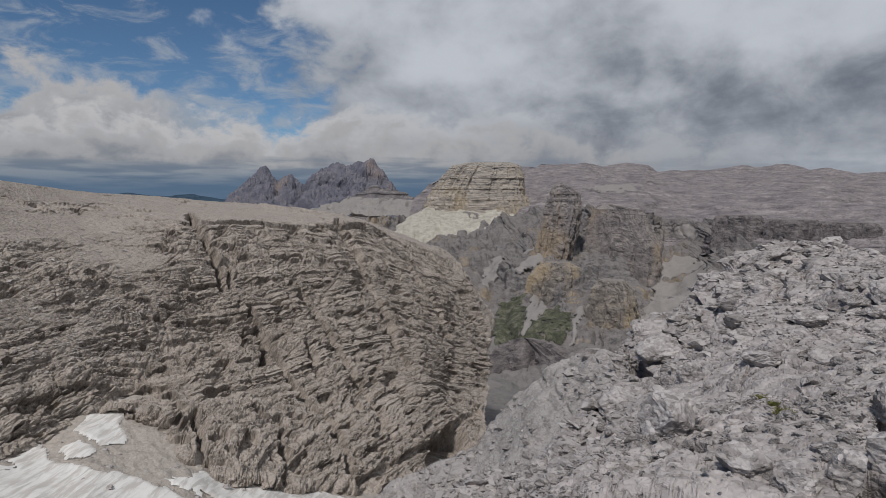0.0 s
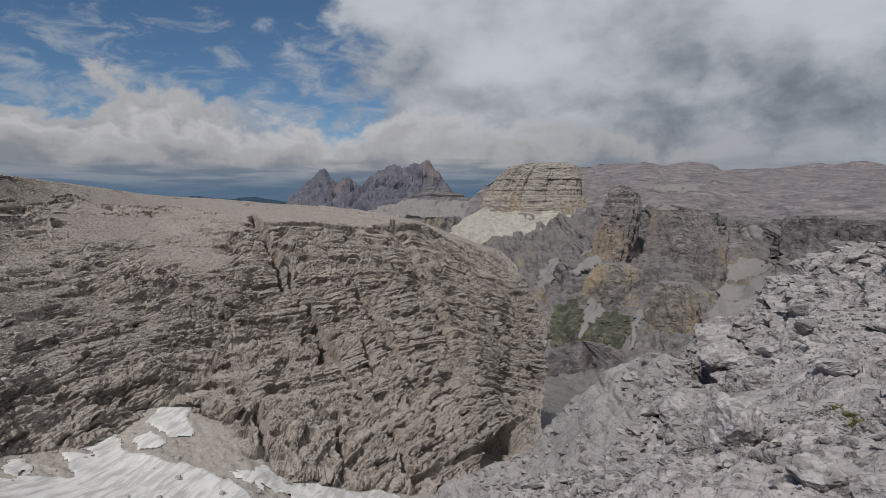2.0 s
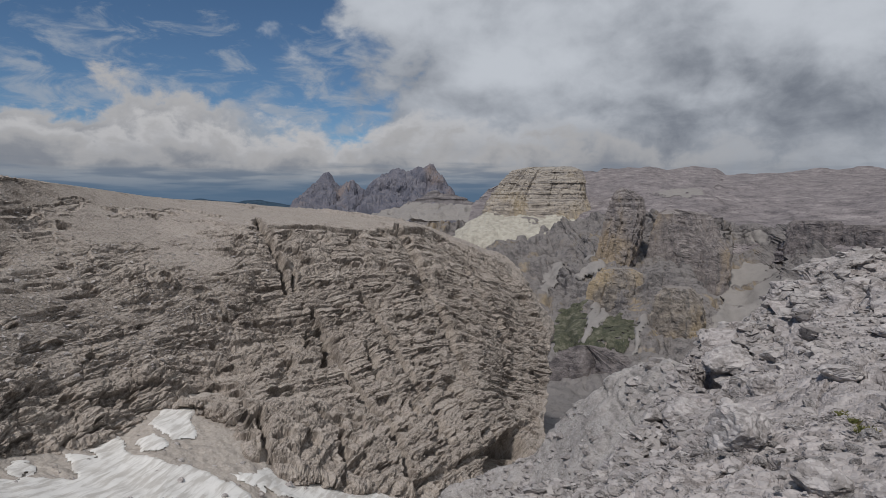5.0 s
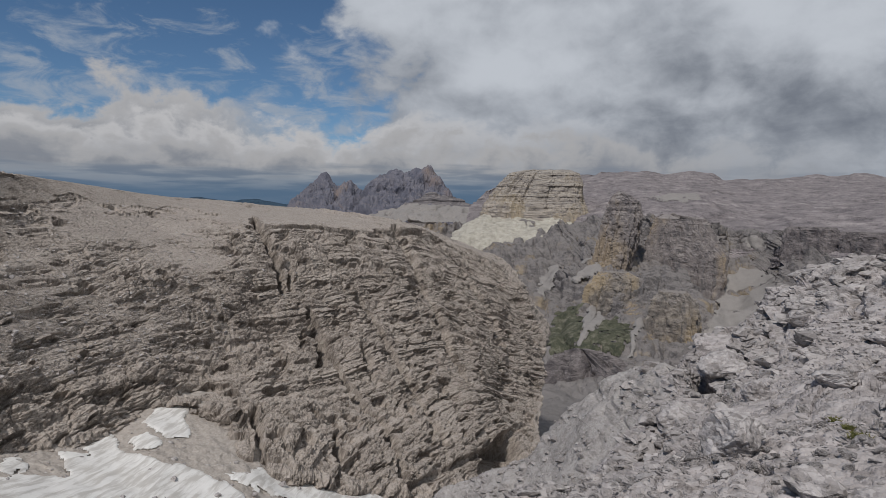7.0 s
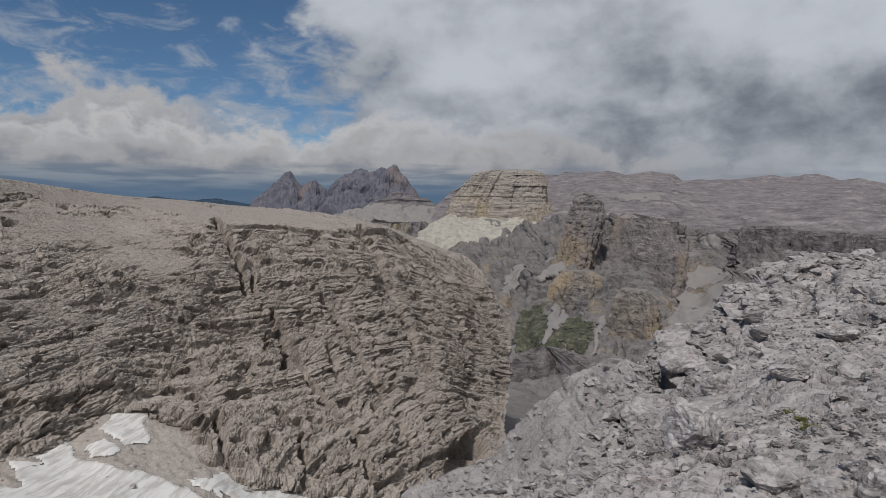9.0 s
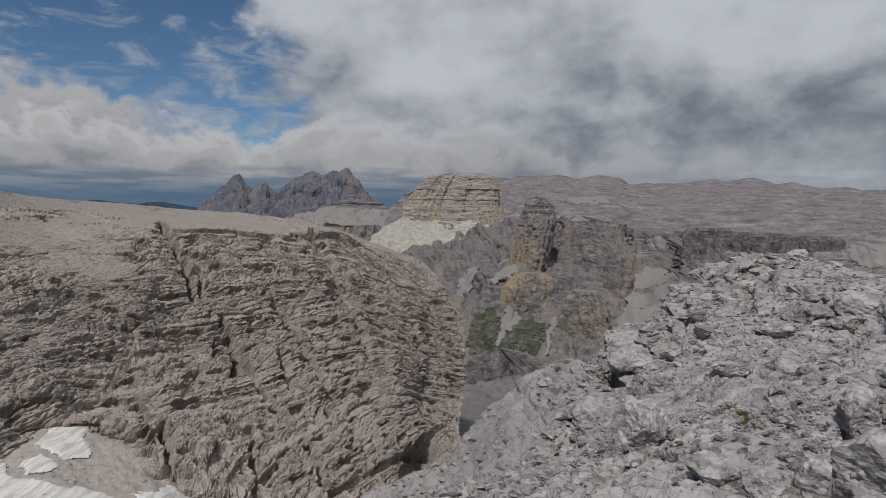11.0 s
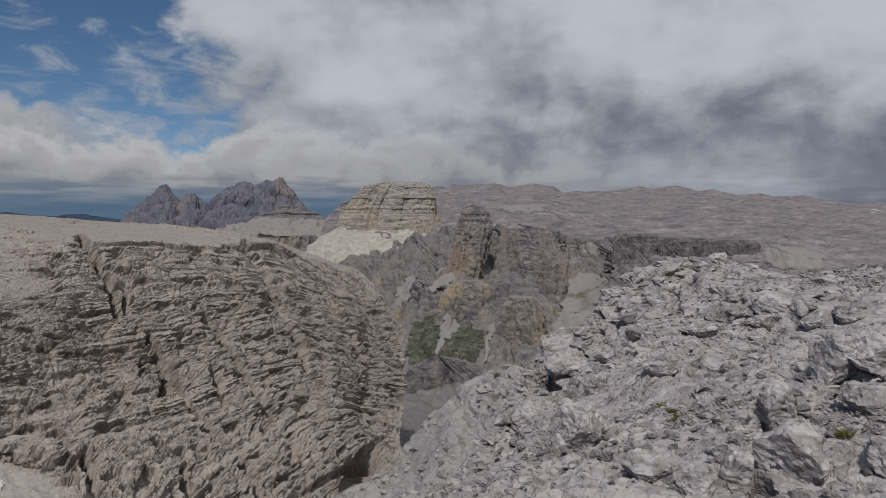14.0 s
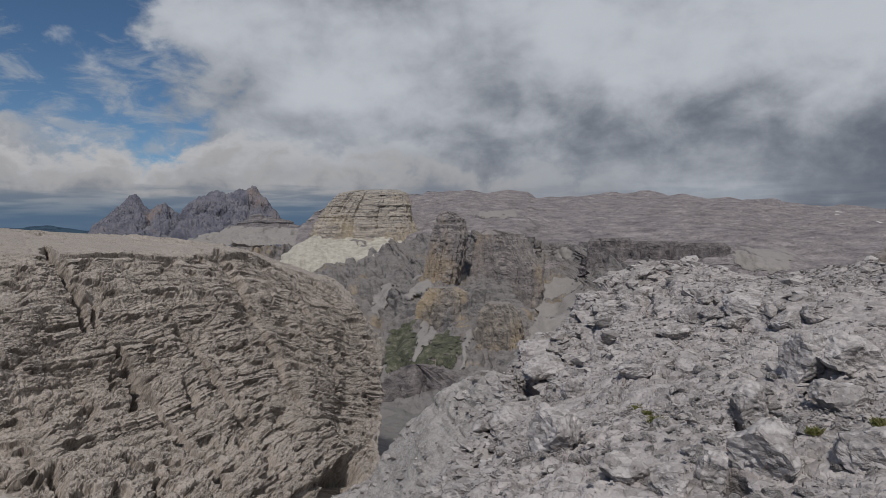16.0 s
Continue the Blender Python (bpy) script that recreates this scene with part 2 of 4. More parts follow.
def vnoise(p, seed=0):
    """Smooth noise from -1 to 1 at the points p, one cell to a unit."""
    i = np.floor(p)
    f = (p - i).astype(np.float32)
    i = i.astype(np.int64)
    w = f * f * f * (f * (f * 6 - 15) + 10)
    out = 0.0
    for dx in (0, 1):
        wx = w[..., 0] if dx else 1 - w[..., 0]
        for dy in (0, 1):
            wy = w[..., 1] if dy else 1 - w[..., 1]
            for dz in (0, 1):
                wz = w[..., 2] if dz else 1 - w[..., 2]
                out = out + wx * wy * wz * hashed(i[..., 0] + dx, i[..., 1] + dy, i[..., 2] + dz, seed)
    return 2 * out - 1


def fbm(p, octaves, seed=0, rough=0.5):
    out, size = 0.0, 1.0
    for k in range(octaves):
        out = out + size * vnoise(p * 2.03 ** k, seed + k)
        size *= rough
    return out


def billow(p, octaves, seed=0):
    """Rounded knobs with creases between them, about zero."""
    out, size = 0.0, 1.0
    for k in range(octaves):
        out = out + size * (np.minimum(np.abs(vnoise(p * 2.1 ** k, seed + k)) * 2.2, 0.75) - 0.42)
        size *= 0.45
    return out


def blocks(p, seed=0):
    """Broken rock: every cell is a tilted block of its own height. Also how deep in the joint a point lies, from 0 to 1."""
    i0 = np.floor(p - 0.5).astype(np.int64)
    near, second = np.full(p.shape[:-1], 9.0, np.float32), np.full(p.shape[:-1], 9.0, np.float32)
    height = np.zeros(p.shape[:-1], np.float32)
    for dx in (0, 1):
        for dy in (0, 1):
            for dz in (0, 1):
                i = i0 + (dx, dy, dz)
                a, b, c, d = [hashed(i[..., 0], i[..., 1], i[..., 2], seed + 31 * k) for k in range(4)]
                off = p - i - 0.5 - 0.7 * (np.stack([a, b, c], -1) - 0.5)
                dist = (off ** 2).sum(-1)
                tilt = (b - 0.5) * off[..., 0] + (c - 0.5) * off[..., 1] + (a - 0.5) * off[..., 2]
                closer = dist < near
                second = np.where(closer, near, np.minimum(second, dist))
                height = np.where(closer, d - 0.5 + 1.2 * tilt, height)
                near = np.where(closer, dist, near)
    joint = np.clip(1 - (np.sqrt(second) - np.sqrt(near)) / 0.16, 0, 1)
    return height, joint


def beds(b, seed=0):
    """Ledges: each bed stands out by its own amount; b counts beds."""
    k = np.floor(b)
    f = np.clip((b - k) / 0.22, 0, 1)
    f = f * f * (3 - 2 * f)
    z = np.zeros_like(k)
    return hashed(k - 1, z, z, seed) * (1 - f) + hashed(k, z, z, seed) * f - 0.5


def ledges(b, thick, seed=0):
    """Risers and treads: how far each level stands out where beds of uneven thickness break off in steps."""
    b = b / thick
    at = np.stack([b, 0 * b, 0 * b], -1)
    b = b + 0.9 * vnoise(at * 0.7, seed) + 0.35 * vnoise(at * 1.9, seed + 1)
    k = np.floor(b)
    f = b - k
    keep = 0.35 + 0.9 * hashed(k, 0 * k, 0 * k, seed)
    return thick * keep * (np.minimum(f, (1 - f) * 7) - 0.45)


def smoothed(a, n, axis):
    """A running mean over n steps, twice."""
    if n < 2:
        return a
    for _ in range(2):
        pad = [(0, 0)] * a.ndim
        pad[axis] = (n, n)
        c = np.cumsum(np.pad(a, pad, mode="reflect", reflect_type="odd"), axis=axis)
        m = a.shape[axis]
        hi = np.take(c, np.arange(n + n // 2, n + n // 2 + m), axis=axis)
        lo = np.take(c, np.arange(n // 2, n // 2 + m), axis=axis)
        a = (hi - lo) / n
    return a


def loft(rails, nu, nv, soft=9, softv=5, shares=None):
    """A sheet through lines given as (degrees to the right, degrees up, metres away) from where the camera stands."""
    lines, rise = [], []
    for rows in rails:
        az, el, d = np.array(rows, float).T
        s = np.linspace(0, 1, nu)
        a = az[0] + (az[-1] - az[0]) * s
        t = np.interp(a, az, np.arange(len(az))) if az[-1] > az[0] else s * (len(az) - 1)
        el, d = (smoothed(np.interp(t, np.arange(len(az)), v), soft, 0) for v in (el, d))
        a = np.radians(a)
        lines.append(np.stack([d * np.sin(a), d * np.cos(a), EYE.z + d * np.tan(np.radians(el))], -1))
        rise.append(el.mean())
    steps = np.maximum(np.abs(np.diff(rise)), 0.35)
    steps = np.array(shares, float) if shares else steps
    at = np.r_[0, np.cumsum(steps)] / steps.sum()
    v = np.linspace(0, 1, nv)
    k = np.clip(np.searchsorted(at, v, side="right") - 1, 0, len(at) - 2)
    f = ((v - at[k]) / (at[k + 1] - at[k]))[:, None, None]
    lines = np.array(lines)
    return smoothed(lines[k] * (1 - f) + lines[k + 1] * f, softv, 0)


def normals(p, inside=None):
    n = np.cross(np.gradient(p, axis=1), np.gradient(p, axis=0))
    n /= np.linalg.norm(n, axis=-1, keepdims=True) + 1e-9
    to = (np.array(EYE) if inside is None else p - inside)
    flip = np.sign((n * (np.array(EYE) - p if inside is None else to)).sum())
    return n * flip


def angles(p):
    """Degrees to the right and up at which points stand from the camera."""
    d = p - np.array(EYE)
    return np.degrees(np.arctan2(d[..., 0], d[..., 1])), np.degrees(np.arctan2(d[..., 2], np.hypot(d[..., 0], d[..., 1])))


def grid_mesh(name, p, mat, closed=False, flat=False):
    """A mesh of quads on a grid of points."""
    nv, nu = p.shape[:2]
    ids = np.arange(nv * nu).reshape(nv, nu)
    if closed:
        ids = np.concatenate([ids, ids[:, :1]], 1)
    quads = np.stack([ids[:-1, :-1], ids[1:, :-1], ids[1:, 1:], ids[:-1, 1:]], -1).reshape(-1, 4)
    a, b, c = (p.reshape(-1, 3)[quads[:, k]] for k in (0, 1, 2))
    if not closed and (np.cross(b - a, c - a) * (np.array(EYE) - a)).sum() < 0:
        quads = quads[:, ::-1]
    return raw_mesh(name, p.reshape(-1, 3), quads, mat, flat)


def raw_mesh(name, verts, faces, mat, flat=False):
    me = bpy.data.meshes.new(name)
    faces = np.ascontiguousarray(faces)
    n, k = faces.shape
    me.vertices.add(len(verts))
    me.vertices.foreach_set("co", np.ascontiguousarray(verts, dtype=np.float32).ravel())
    me.loops.add(n * k)
    me.loops.foreach_set("vertex_index", faces.astype(np.int32).ravel())
    me.polygons.add(n)
    me.polygons.foreach_set("loop_start", np.arange(0, n * k, k, dtype=np.int32))
    if flat:
        me.polygons.foreach_set("use_smooth", np.zeros(n, dtype=bool))
    me.update(calc_edges=True)
    me.materials.append(mat)
    return me


def sheet(name, p, mat, label="", category="", kind="", parent=None, bed=None, flat=False):
    ob = new(name, grid_mesh(name, p, mat, False, flat))
    if bed is not None:
        ob.data.attributes.new("bed", "FLOAT", "POINT").data.foreach_set("value", bed.astype(np.float32).ravel())
    ob.parent = parent
    return tagged(ob, label, category, "", kind)


def gash(p, rows, width, depth):
    """How deep a crack along a line of (degrees right, degrees up) cuts at each point."""
    az, el = angles(p)
    az = az + 0.28 * fbm(p / 3.5, 3, 151, 0.6)
    best = np.full(az.shape, 99.0)
    for (a0, e0), (a1, e1) in zip(rows[:-1], rows[1:]):
        dx, dy = a1 - a0, e1 - e0
        t = np.clip(((az - a0) * dx + (el - e0) * dy) / (dx * dx + dy * dy + 1e-9), 0, 1)
        best = np.minimum(best, np.hypot(az - a0 - t * dx, el - e0 - t * dy))
    f = np.clip(1 - best / width, 0, 1)
    f = np.clip(f * 1.7, 0, 1)
    return depth * f * f * (3 - 2 * f)


def tower(name, sides, far, deep, mat, seed=0, n=110, rows=90, flute=0.05, ledge=14.0, parent=None, wavy=0.9, bold=1.0):
    """A free-standing block of cliff. sides: from the top, (degrees up, left edge, right edge in degrees); far: its middle's
    distance, deep: its depth for its width."""
    el, left, right = np.array(sides, float).T
    t = np.linspace(0, len(el) - 1, rows)
    el, left, right = (np.interp(t, np.arange(len(el)), v) for v in (el, left, right))
    z = EYE.z + far * np.tan(np.radians(el))
    turn = np.linspace(0, 2 * np.pi, n, endpoint=False)
    s, c = np.sin(turn), -np.cos(turn)
    s, c = np.sign(s) * np.abs(s) ** 0.62, np.sign(c) * np.abs(c) ** 0.62
    mid, half = np.radians((left + right) / 2)[:, None], np.radians((right - left) / 2)[:, None]
    x = far * np.tan(half) * s
    y = far * np.tan(half) * deep * c
    p = np.stack([far * np.sin(mid) + x * np.cos(mid) + y * np.sin(mid), far * np.cos(mid) - x * np.sin(mid) + y * np.cos(mid), np.repeat(z[:, None], n, 1)], -1)
    core = p.mean(1, keepdims=True)
    out = (p - core) * (1, 1, 0)
    wide = np.linalg.norm(out, axis=-1, keepdims=True)
    out /= wide + 1e-6
    size = np.median(wide)
    rel = np.repeat(turn[None, :], rows, 0)
    ring = np.stack([np.cos(rel) * 3, np.sin(rel) * 3, p[..., 2] / size * 0.25 + seed], -1)
    d = fbm(ring, 5, seed, 0.62) * flute * size * 2.6 - flute * size * 1.5 * np.clip(1 - np.abs(fbm(ring * (1.6, 1.6, 0.6), 3, seed + 3)) / 0.16, 0, 1)
    d = d + (0.12 + 0.25 * np.clip(fbm(p / (4 * ledge), 2, seed + 9) + 0.3, 0, 1)) * bold * ledge * beds(p[..., 2] / ledge + wavy * fbm(p / (5 * ledge), 2, seed), seed) + 0.22 * ledge * fbm(p / ledge, 4, seed + 7, 0.6) + 0.3 * ledge * fbm(p / (0.8 * ledge, 0.8 * ledge, 5 * ledge), 3, seed + 8, 0.6)
    fade = np.clip(wide[..., 0] / (0.4 * size), 0, 1)
    p = p + out * (d * fade)[..., None]
    cap = np.repeat(p[:1].mean(1, keepdims=True), n, 1)
    p = np.concatenate([cap, 0.5 * (cap + p[:1]), p], 0)
    ob = new(name, grid_mesh(name, p, mat, True, True))
    ob.parent = parent
    return ob


def within(p, rows, ragged=0.0, size=1.0, seed=0):
    """Which points lie in an outline of (degrees right, degrees up), its edge frayed by so many degrees."""
    az, el = angles(p)
    if ragged:
        az = az + ragged * fbm(p / size, 4, seed, 0.6)
        el = el + ragged * fbm(p / size + 17.3, 4, seed + 4, 0.6)
    odd = np.zeros(az.shape, bool)
    for (a0, e0), (a1, e1) in zip(rows, rows[1:] + rows[:1]):
        cross = (el < e0) != (el < e1)
        odd ^= cross & (az < a0 + (el - e0) * (a1 - a0) / ((e1 - e0) or 1e-9))
    return odd


def largest(inside):
    """The largest piece of a mask that hangs together."""
    rows, cols = np.where(inside)
    if not len(rows):
        return inside
    r0, r1, c0, c1 = rows.min(), rows.max() + 1, cols.min(), cols.max() + 1
    m = inside[r0:r1, c0:c1]
    mark = np.where(m, np.arange(1, m.size + 1).reshape(m.shape), 0)
    while True:
        pad = np.pad(mark, 1)
        best = np.maximum.reduce([pad[1:-1, 1:-1], pad[:-2, 1:-1], pad[2:, 1:-1], pad[1:-1, :-2], pad[1:-1, 2:]]) * m
        if (best == mark).all():
            break
        mark = best
    names, counts = np.unique(mark[m], return_counts=True)
    out = np.zeros_like(inside)
    out[r0:r1, c0:c1] = mark == names[counts.argmax()]
    return out


def cover_patch(name, p, rows, lift, mat, ragged, size, seed, label="", category="", kind="", fill=7):
    """What lies on a stretch of a sheet (snow, turf, scree): its own skin, thinning out at the edge."""
    inside = largest(within(p, rows, ragged, size, seed))
    if inside.sum() < 12:
        return None
    weight = smoothed(smoothed(inside.astype(float), 5, 0), 5, 1)
    base = smoothed(smoothed(p, fill, 0), fill, 1)
    top = base + normals(base) * (lift * (np.clip(weight * 1.6, 0, 1) * 1.25 - 0.25))[..., None]
    keep = inside[:-1, :-1] | inside[1:, :-1] | inside[1:, 1:] | inside[:-1, 1:]
    ids = np.arange(p.shape[0] * p.shape[1]).reshape(p.shape[:2])
    quads = np.stack([ids[:-1, :-1], ids[1:, :-1], ids[1:, 1:], ids[:-1, 1:]], -1)[keep]
    used, faces = np.unique(quads, return_inverse=True)
    verts = top.reshape(-1, 3)[used]
    faces = faces.reshape(-1, 4)
    a, b, c = (verts[faces[:, k]] for k in (0, 1, 2))
    if (np.cross(b - a, c - a) * (np.array(EYE) - a)).sum() < 0:
        faces = faces[:, ::-1]
    return tagged(new(name, raw_mesh(name, verts, faces, mat)), label, category, "", kind)

# ---- canyon wall ----
CREST = [(-45.7, 2.5, 95), (-41.8, 2.3, 105), (-38.9, 1.8, 115), (-34.2, 1.1, 130), (-30.0, 0.5, 145), (-25.4, 0.1, 160), (-20.5, -0.4, 170), (-15.3, -0.9, 178), (-11.1, -1.3, 185), (-8.0, -2.1, 190)]
BROW = [(-46.0, -2.5, 88), (-42.1, -3.1, 95), (-36.5, -3.2, 102), (-30.1, -3.2, 112), (-24.5, -2.2, 120), (-21.5, -2.2, 126), (-17.5, -2.4, 132), (-13.3, -2.5, 140), (-9.8, -2.2, 150), (-7.4, -2.5, 165), (-5.2, -3.6, 175), (-2.0, -4.6, 185), (-0.3, -5.4, 190)]
UPPER = [(-46.3, -6.6, 82), (-38.6, -7.4, 90), (-32.5, -6.9, 98), (-25.6, -6.3, 106), (-20.6, -6.6, 112), (-15.5, -6.7, 120), (-10.1, -6.3, 130), (-4.7, -6.4, 150), (-0.3, -7.4, 168), (2.6, -7.9, 180)]
MIDDLE = [(-46.5, -10.7, 76), (-38.9, -11.9, 84), (-32.7, -12.2, 90), (-25.8, -12.4, 97), (-18.2, -12.9, 102), (-12.9, -13.2, 108), (-7.5, -13.3, 118), (-2.0, -13.3, 135), (2.4, -13.2, 155), (4.9, -12.6, 170)]
LOWER = [(-46.8, -14.7, 70), (-39.1, -16.3, 78), (-32.9, -15.5, 84), (-28.4, -16.5, 88), (-23.5, -17.6, 86), (-18.4, -18.0, 91), (-13.0, -18.3, 96), (-7.5, -18.5, 105), (-2.0, -18.5, 118), (1.9, -18.4, 138), (4.5, -17.8, 150)]
FOOT = [(-47.0, -17.8, 66), (-43.0, -18.9, 70), (-39.3, -19.5, 73), (-35.2, -19.3, 77), (-32.1, -18.6, 81), (-30.7, -17.3, 84), (-28.4, -17.6, 83), (-25.1, -19.3, 80), (-23.7, -23.7, 72), (-20.1, -24.4, 72), (-15.9, -25.7, 74), (-13.2, -26.5, 76), (-8.2, -26.7, 84), (-4.8, -26.0, 92), (-0.3, -24.9, 105), (3.0, -23.3, 118), (4.1, -21.8, 125)]


def moved(rows, right=0.0, up=0.0, away=0.0):
    return [(a + right, e + up, d + away) for a, e, d in rows]


def turned_away(p, n, back):
    """The sheet carried on behind its right edge."""
    edge = p[:, -1:]
    to = edge / np.linalg.norm(edge, axis=-1, keepdims=True) * (1, 1, 0)
    side = np.stack([-to[..., 1], to[..., 0], 0 * to[..., 0]], -1)
    k = np.linspace(0, 1, n + 1)[1:][None, :, None]
    return np.concatenate([p, edge + back * (to * k + side * 0.35 * k ** 2)], 1)


p = loft([moved(CREST, 0, -1.5, 60), CREST, BROW, UPPER, MIDDLE, LOWER, FOOT, moved(FOOT, 0, -2.5, -1)], 830, 490, 9, 3, (0.5, 2.8, 4.2, 6.2, 5.2, 5.5, 0.8))
p = turned_away(p, 40, 90.0)
n = normals(p)
az, el = angles(p)
along = 0.62 * (p[..., 0] + 27) + 0.79 * (p[..., 1] - 138)
bed = p[..., 2] + 0.22 * (along + np.sqrt(along ** 2 + 150)) + 0.9 * fbm(p / 38, 2, 3)
level = bed + 0.35 * fbm(p / 11, 3, 11) + 0.07 * fbm(p / 1.6, 2, 13)
# bare scree towards the top, on the side of the bowl; outcrops break through it in bands
bare = np.clip((az + 34 + 8 * fbm(p / 16, 3, 8)) / 7, 0, 1)
bare = np.maximum(bare, np.clip((-el - 9.5 + 2.5 * fbm(p / 9, 3, 18)) / 2.5, 0, 1))
top = np.interp(np.arange(p.shape[0]) / p.shape[0], [0, 0.10, 0.125, 0.15, 1], [0.05, 0.08, 0.35, 1, 1])[:, None]
crop = np.clip(4.5 * (fbm(np.stack([p[..., 0] / 13, p[..., 1] / 13, level / 1.5], -1), 3, 60) - 0.27), 0, 1)
rough = np.maximum(top * bare, 0.75 * crop)
bedded = np.clip((el + 10.5 + 3 * fbm(p / 14, 3, 20)) / 3.5, 0, 1) * np.clip((az + 27) / 4, 0, 1)
bedded = np.maximum(bedded, 0.72 * np.clip((az + 13 + 4 * fbm(p / 12, 2, 21)) / 6, 0, 1))
bedded = np.maximum(bedded, 0.45 + 0.45 * np.clip(1.5 * fbm(p / (11, 11, 6), 3, 22), 0, 1))
bedded = np.maximum(bedded, 0.9 * crop * (1 - top * bare))
lump = rough * (1.0 - 0.72 * bedded)
skew = p + np.stack([fbm(p / 5, 2, 14), fbm(p / 5, 2, 15), fbm(p / 5, 2, 16)], -1) * 0.7
skew[..., 2] = level + 0.6 * (skew[..., 2] - p[..., 2])
knob = 1.0 * billow(skew / (6.5, 6.5, 3.6), 2, 68) + 0.62 * billow(skew / (2.7, 2.7, 1.7), 2, 70) + 0.42 * billow(skew / (1.25, 1.25, 0.85), 2, 72)
d = 2.2 * fbm(p / 24, 4, 1) * (0.35 + 0.65 * rough) * (0.2 + 0.8 * top) + 0.95 * lump * knob
d = d + rough * (1 - 0.55 * bedded) * (0.30 * billow(skew / (2.0, 2.0, 0.6), 2, 74) + 0.26 * billow(skew / (0.8, 0.8, 0.42), 2, 76)) + (0.28 + 0.72 * rough) * 0.17 * billow(p / (0.55, 0.55, 0.42), 2, 9)
# joints across the beds, and pockets weathered out along them
h1, j1 = blocks(skew / (4.2, 4.2, 2.4), 5)
d = d + rough * (0.3 * h1 - 0.4 * j1 ** 2)
pit = fbm(np.stack([skew[..., 0] / 3.6, skew[..., 1] / 3.6, level / 1.1], -1), 3, 78, 0.55)
d = d - rough * 1.1 * np.clip((pit - 0.50) / 0.14, 0, 1)
step = rough * bedded * (0.30 * ledges(level, 3.1, 2) + 0.5 * ledges(level, 1.25, 4) + 0.6 * ledges(level, 0.55, 6)) * np.clip(0.75 + 0.9 * fbm(p / (9, 9, 3), 3, 79), 0.15, 1.3)
# the overhung lip below the rim
lip = np.clip(1 - np.abs(el - np.interp(az, [-24, -14, -9.8, -7.4, -5.2, -2, 0], [-2.75, -3.0, -2.8, -3.0, -4.1, -5.1, -5.9]) - 0.12 * fbm(p / 8, 2, 80)) / 0.30, 0, 1) * np.clip((az + 25) / 2, 0, 1) * np.clip((-1 - az) / 3, 0, 1)
d = d - 2.3 * lip * np.clip(0.7 + 1.4 * fbm(p / 9, 2, 81), 0, 1)
for rows, width, depth in (
        ([(-22.9, -1.8), (-22.1, -3.6), (-20.6, -6.0), (-20.1, -7.9)], 0.42, 5.0), ([(-19.6, -6.1), (-19.2, -7.9)], 0.3, 3.5),
        ([(-16.5, -12.7), (-16.4, -14.6)], 0.4, 3.5), ([(-8.0, -4.7), (-6.9, -8.0), (-4.7, -12.8), (-3.1, -17.0)], 0.4, 3.0),
        ([(-0.9, -24.6), (0.6, -22.6), (1.3, -24.0)], 1.3, 18.0), ([(-10.9, -20.4), (-10.1, -23.4), (-9.7, -25.8)], 0.5, 4.5),
        ([(-12.7, -13.7), (-12.1, -15.3)], 0.4, 3.0), ([(-23.2, -19.5), (-22.6, -24.0)], 0.45, 3.0), ([(-15.6, -21.5), (-15.2, -25.5)], 0.45, 3.0),
        ([(-9.0, -26.4), (-5.0, -24.9), (-2.0, -23.4), (0.5, -21.9), (2.6, -20.6)], 0.4, 1.2),
        ([(-9.8, -2.4), (-8.9, -3.5), (-8.3, -4.6)], 0.45, 3.5), ([(-17.9, -10.0), (-16.5, -12.7), (-13.6, -17.2), (-10.9, -20.4)], 0.4, 2.4),
        ([(-13.2, -8.4), (-10.4, -13.4), (-7.2, -18.2), (-5.0, -22.6)], 0.35, 2.0), ([(-3.6, -6.0), (-1.5, -9.0), (0.8, -13.2)], 0.35, 2.2)):
    d = d - gash(p, rows, width, depth)
out = n * (1, 1, 0)
out /= np.linalg.norm(out, axis=-1, keepdims=True) + 1e-6
p = p + n * d[..., None] + out * step[..., None]
wall_grid = p
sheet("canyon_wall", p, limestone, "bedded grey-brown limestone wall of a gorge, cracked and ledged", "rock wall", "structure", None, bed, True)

# ---- bowl with old snow ----
BOWL = [(-47.0, -17.0, 70), (-42.8, -18.3, 73), (-39.3, -18.7, 76), (-35.2, -18.5, 80), (-30.7, -16.5, 88), (-26.0, -17.0, 90), (-24.2, -18.2, 88), (-20.1, -21.8, 84), (-14.8, -25.6, 80), (-7.2, -26.6, 88), (0.8, -25.8, 104), (4.1, -23.5, 122)]
BOTTOM = [(-47.3, -24.7, 50), (-35.6, -28.0, 52), (-26.4, -29.8, 54), (-16.0, -31.1, 56), (-7.6, -31.0, 58), (0.8, -29.8, 66), (4.1, -28.3, 80)]


def on_bowl(az, el):
    """The place on the bowl's floor in a direction."""
    (a0, e0, d0), (a1, e1, d1) = (np.array(r, float).T for r in (BOWL, BOTTOM))
    h0, h1 = np.interp(az, a0, d0), np.interp(az, a1, d1)
    z0, z1 = h0 * np.tan(np.radians(np.interp(az, a0, e0))), h1 * np.tan(np.radians(np.interp(az, a1, e1)))
    s = np.tan(np.radians(el))
    t = (h0 * s - z0) / ((z1 - z0) - s * (h1 - h0))
    h = h0 + t * (h1 - h0)
    a = np.radians(az)
    return np.stack([h * np.sin(a), h * np.cos(a), EYE.z + h * s], -1)


p = loft([BOWL, BOTTOM, moved(BOTTOM, 0, -6, -14)], 380, 150, 5, 1, (9, 1))
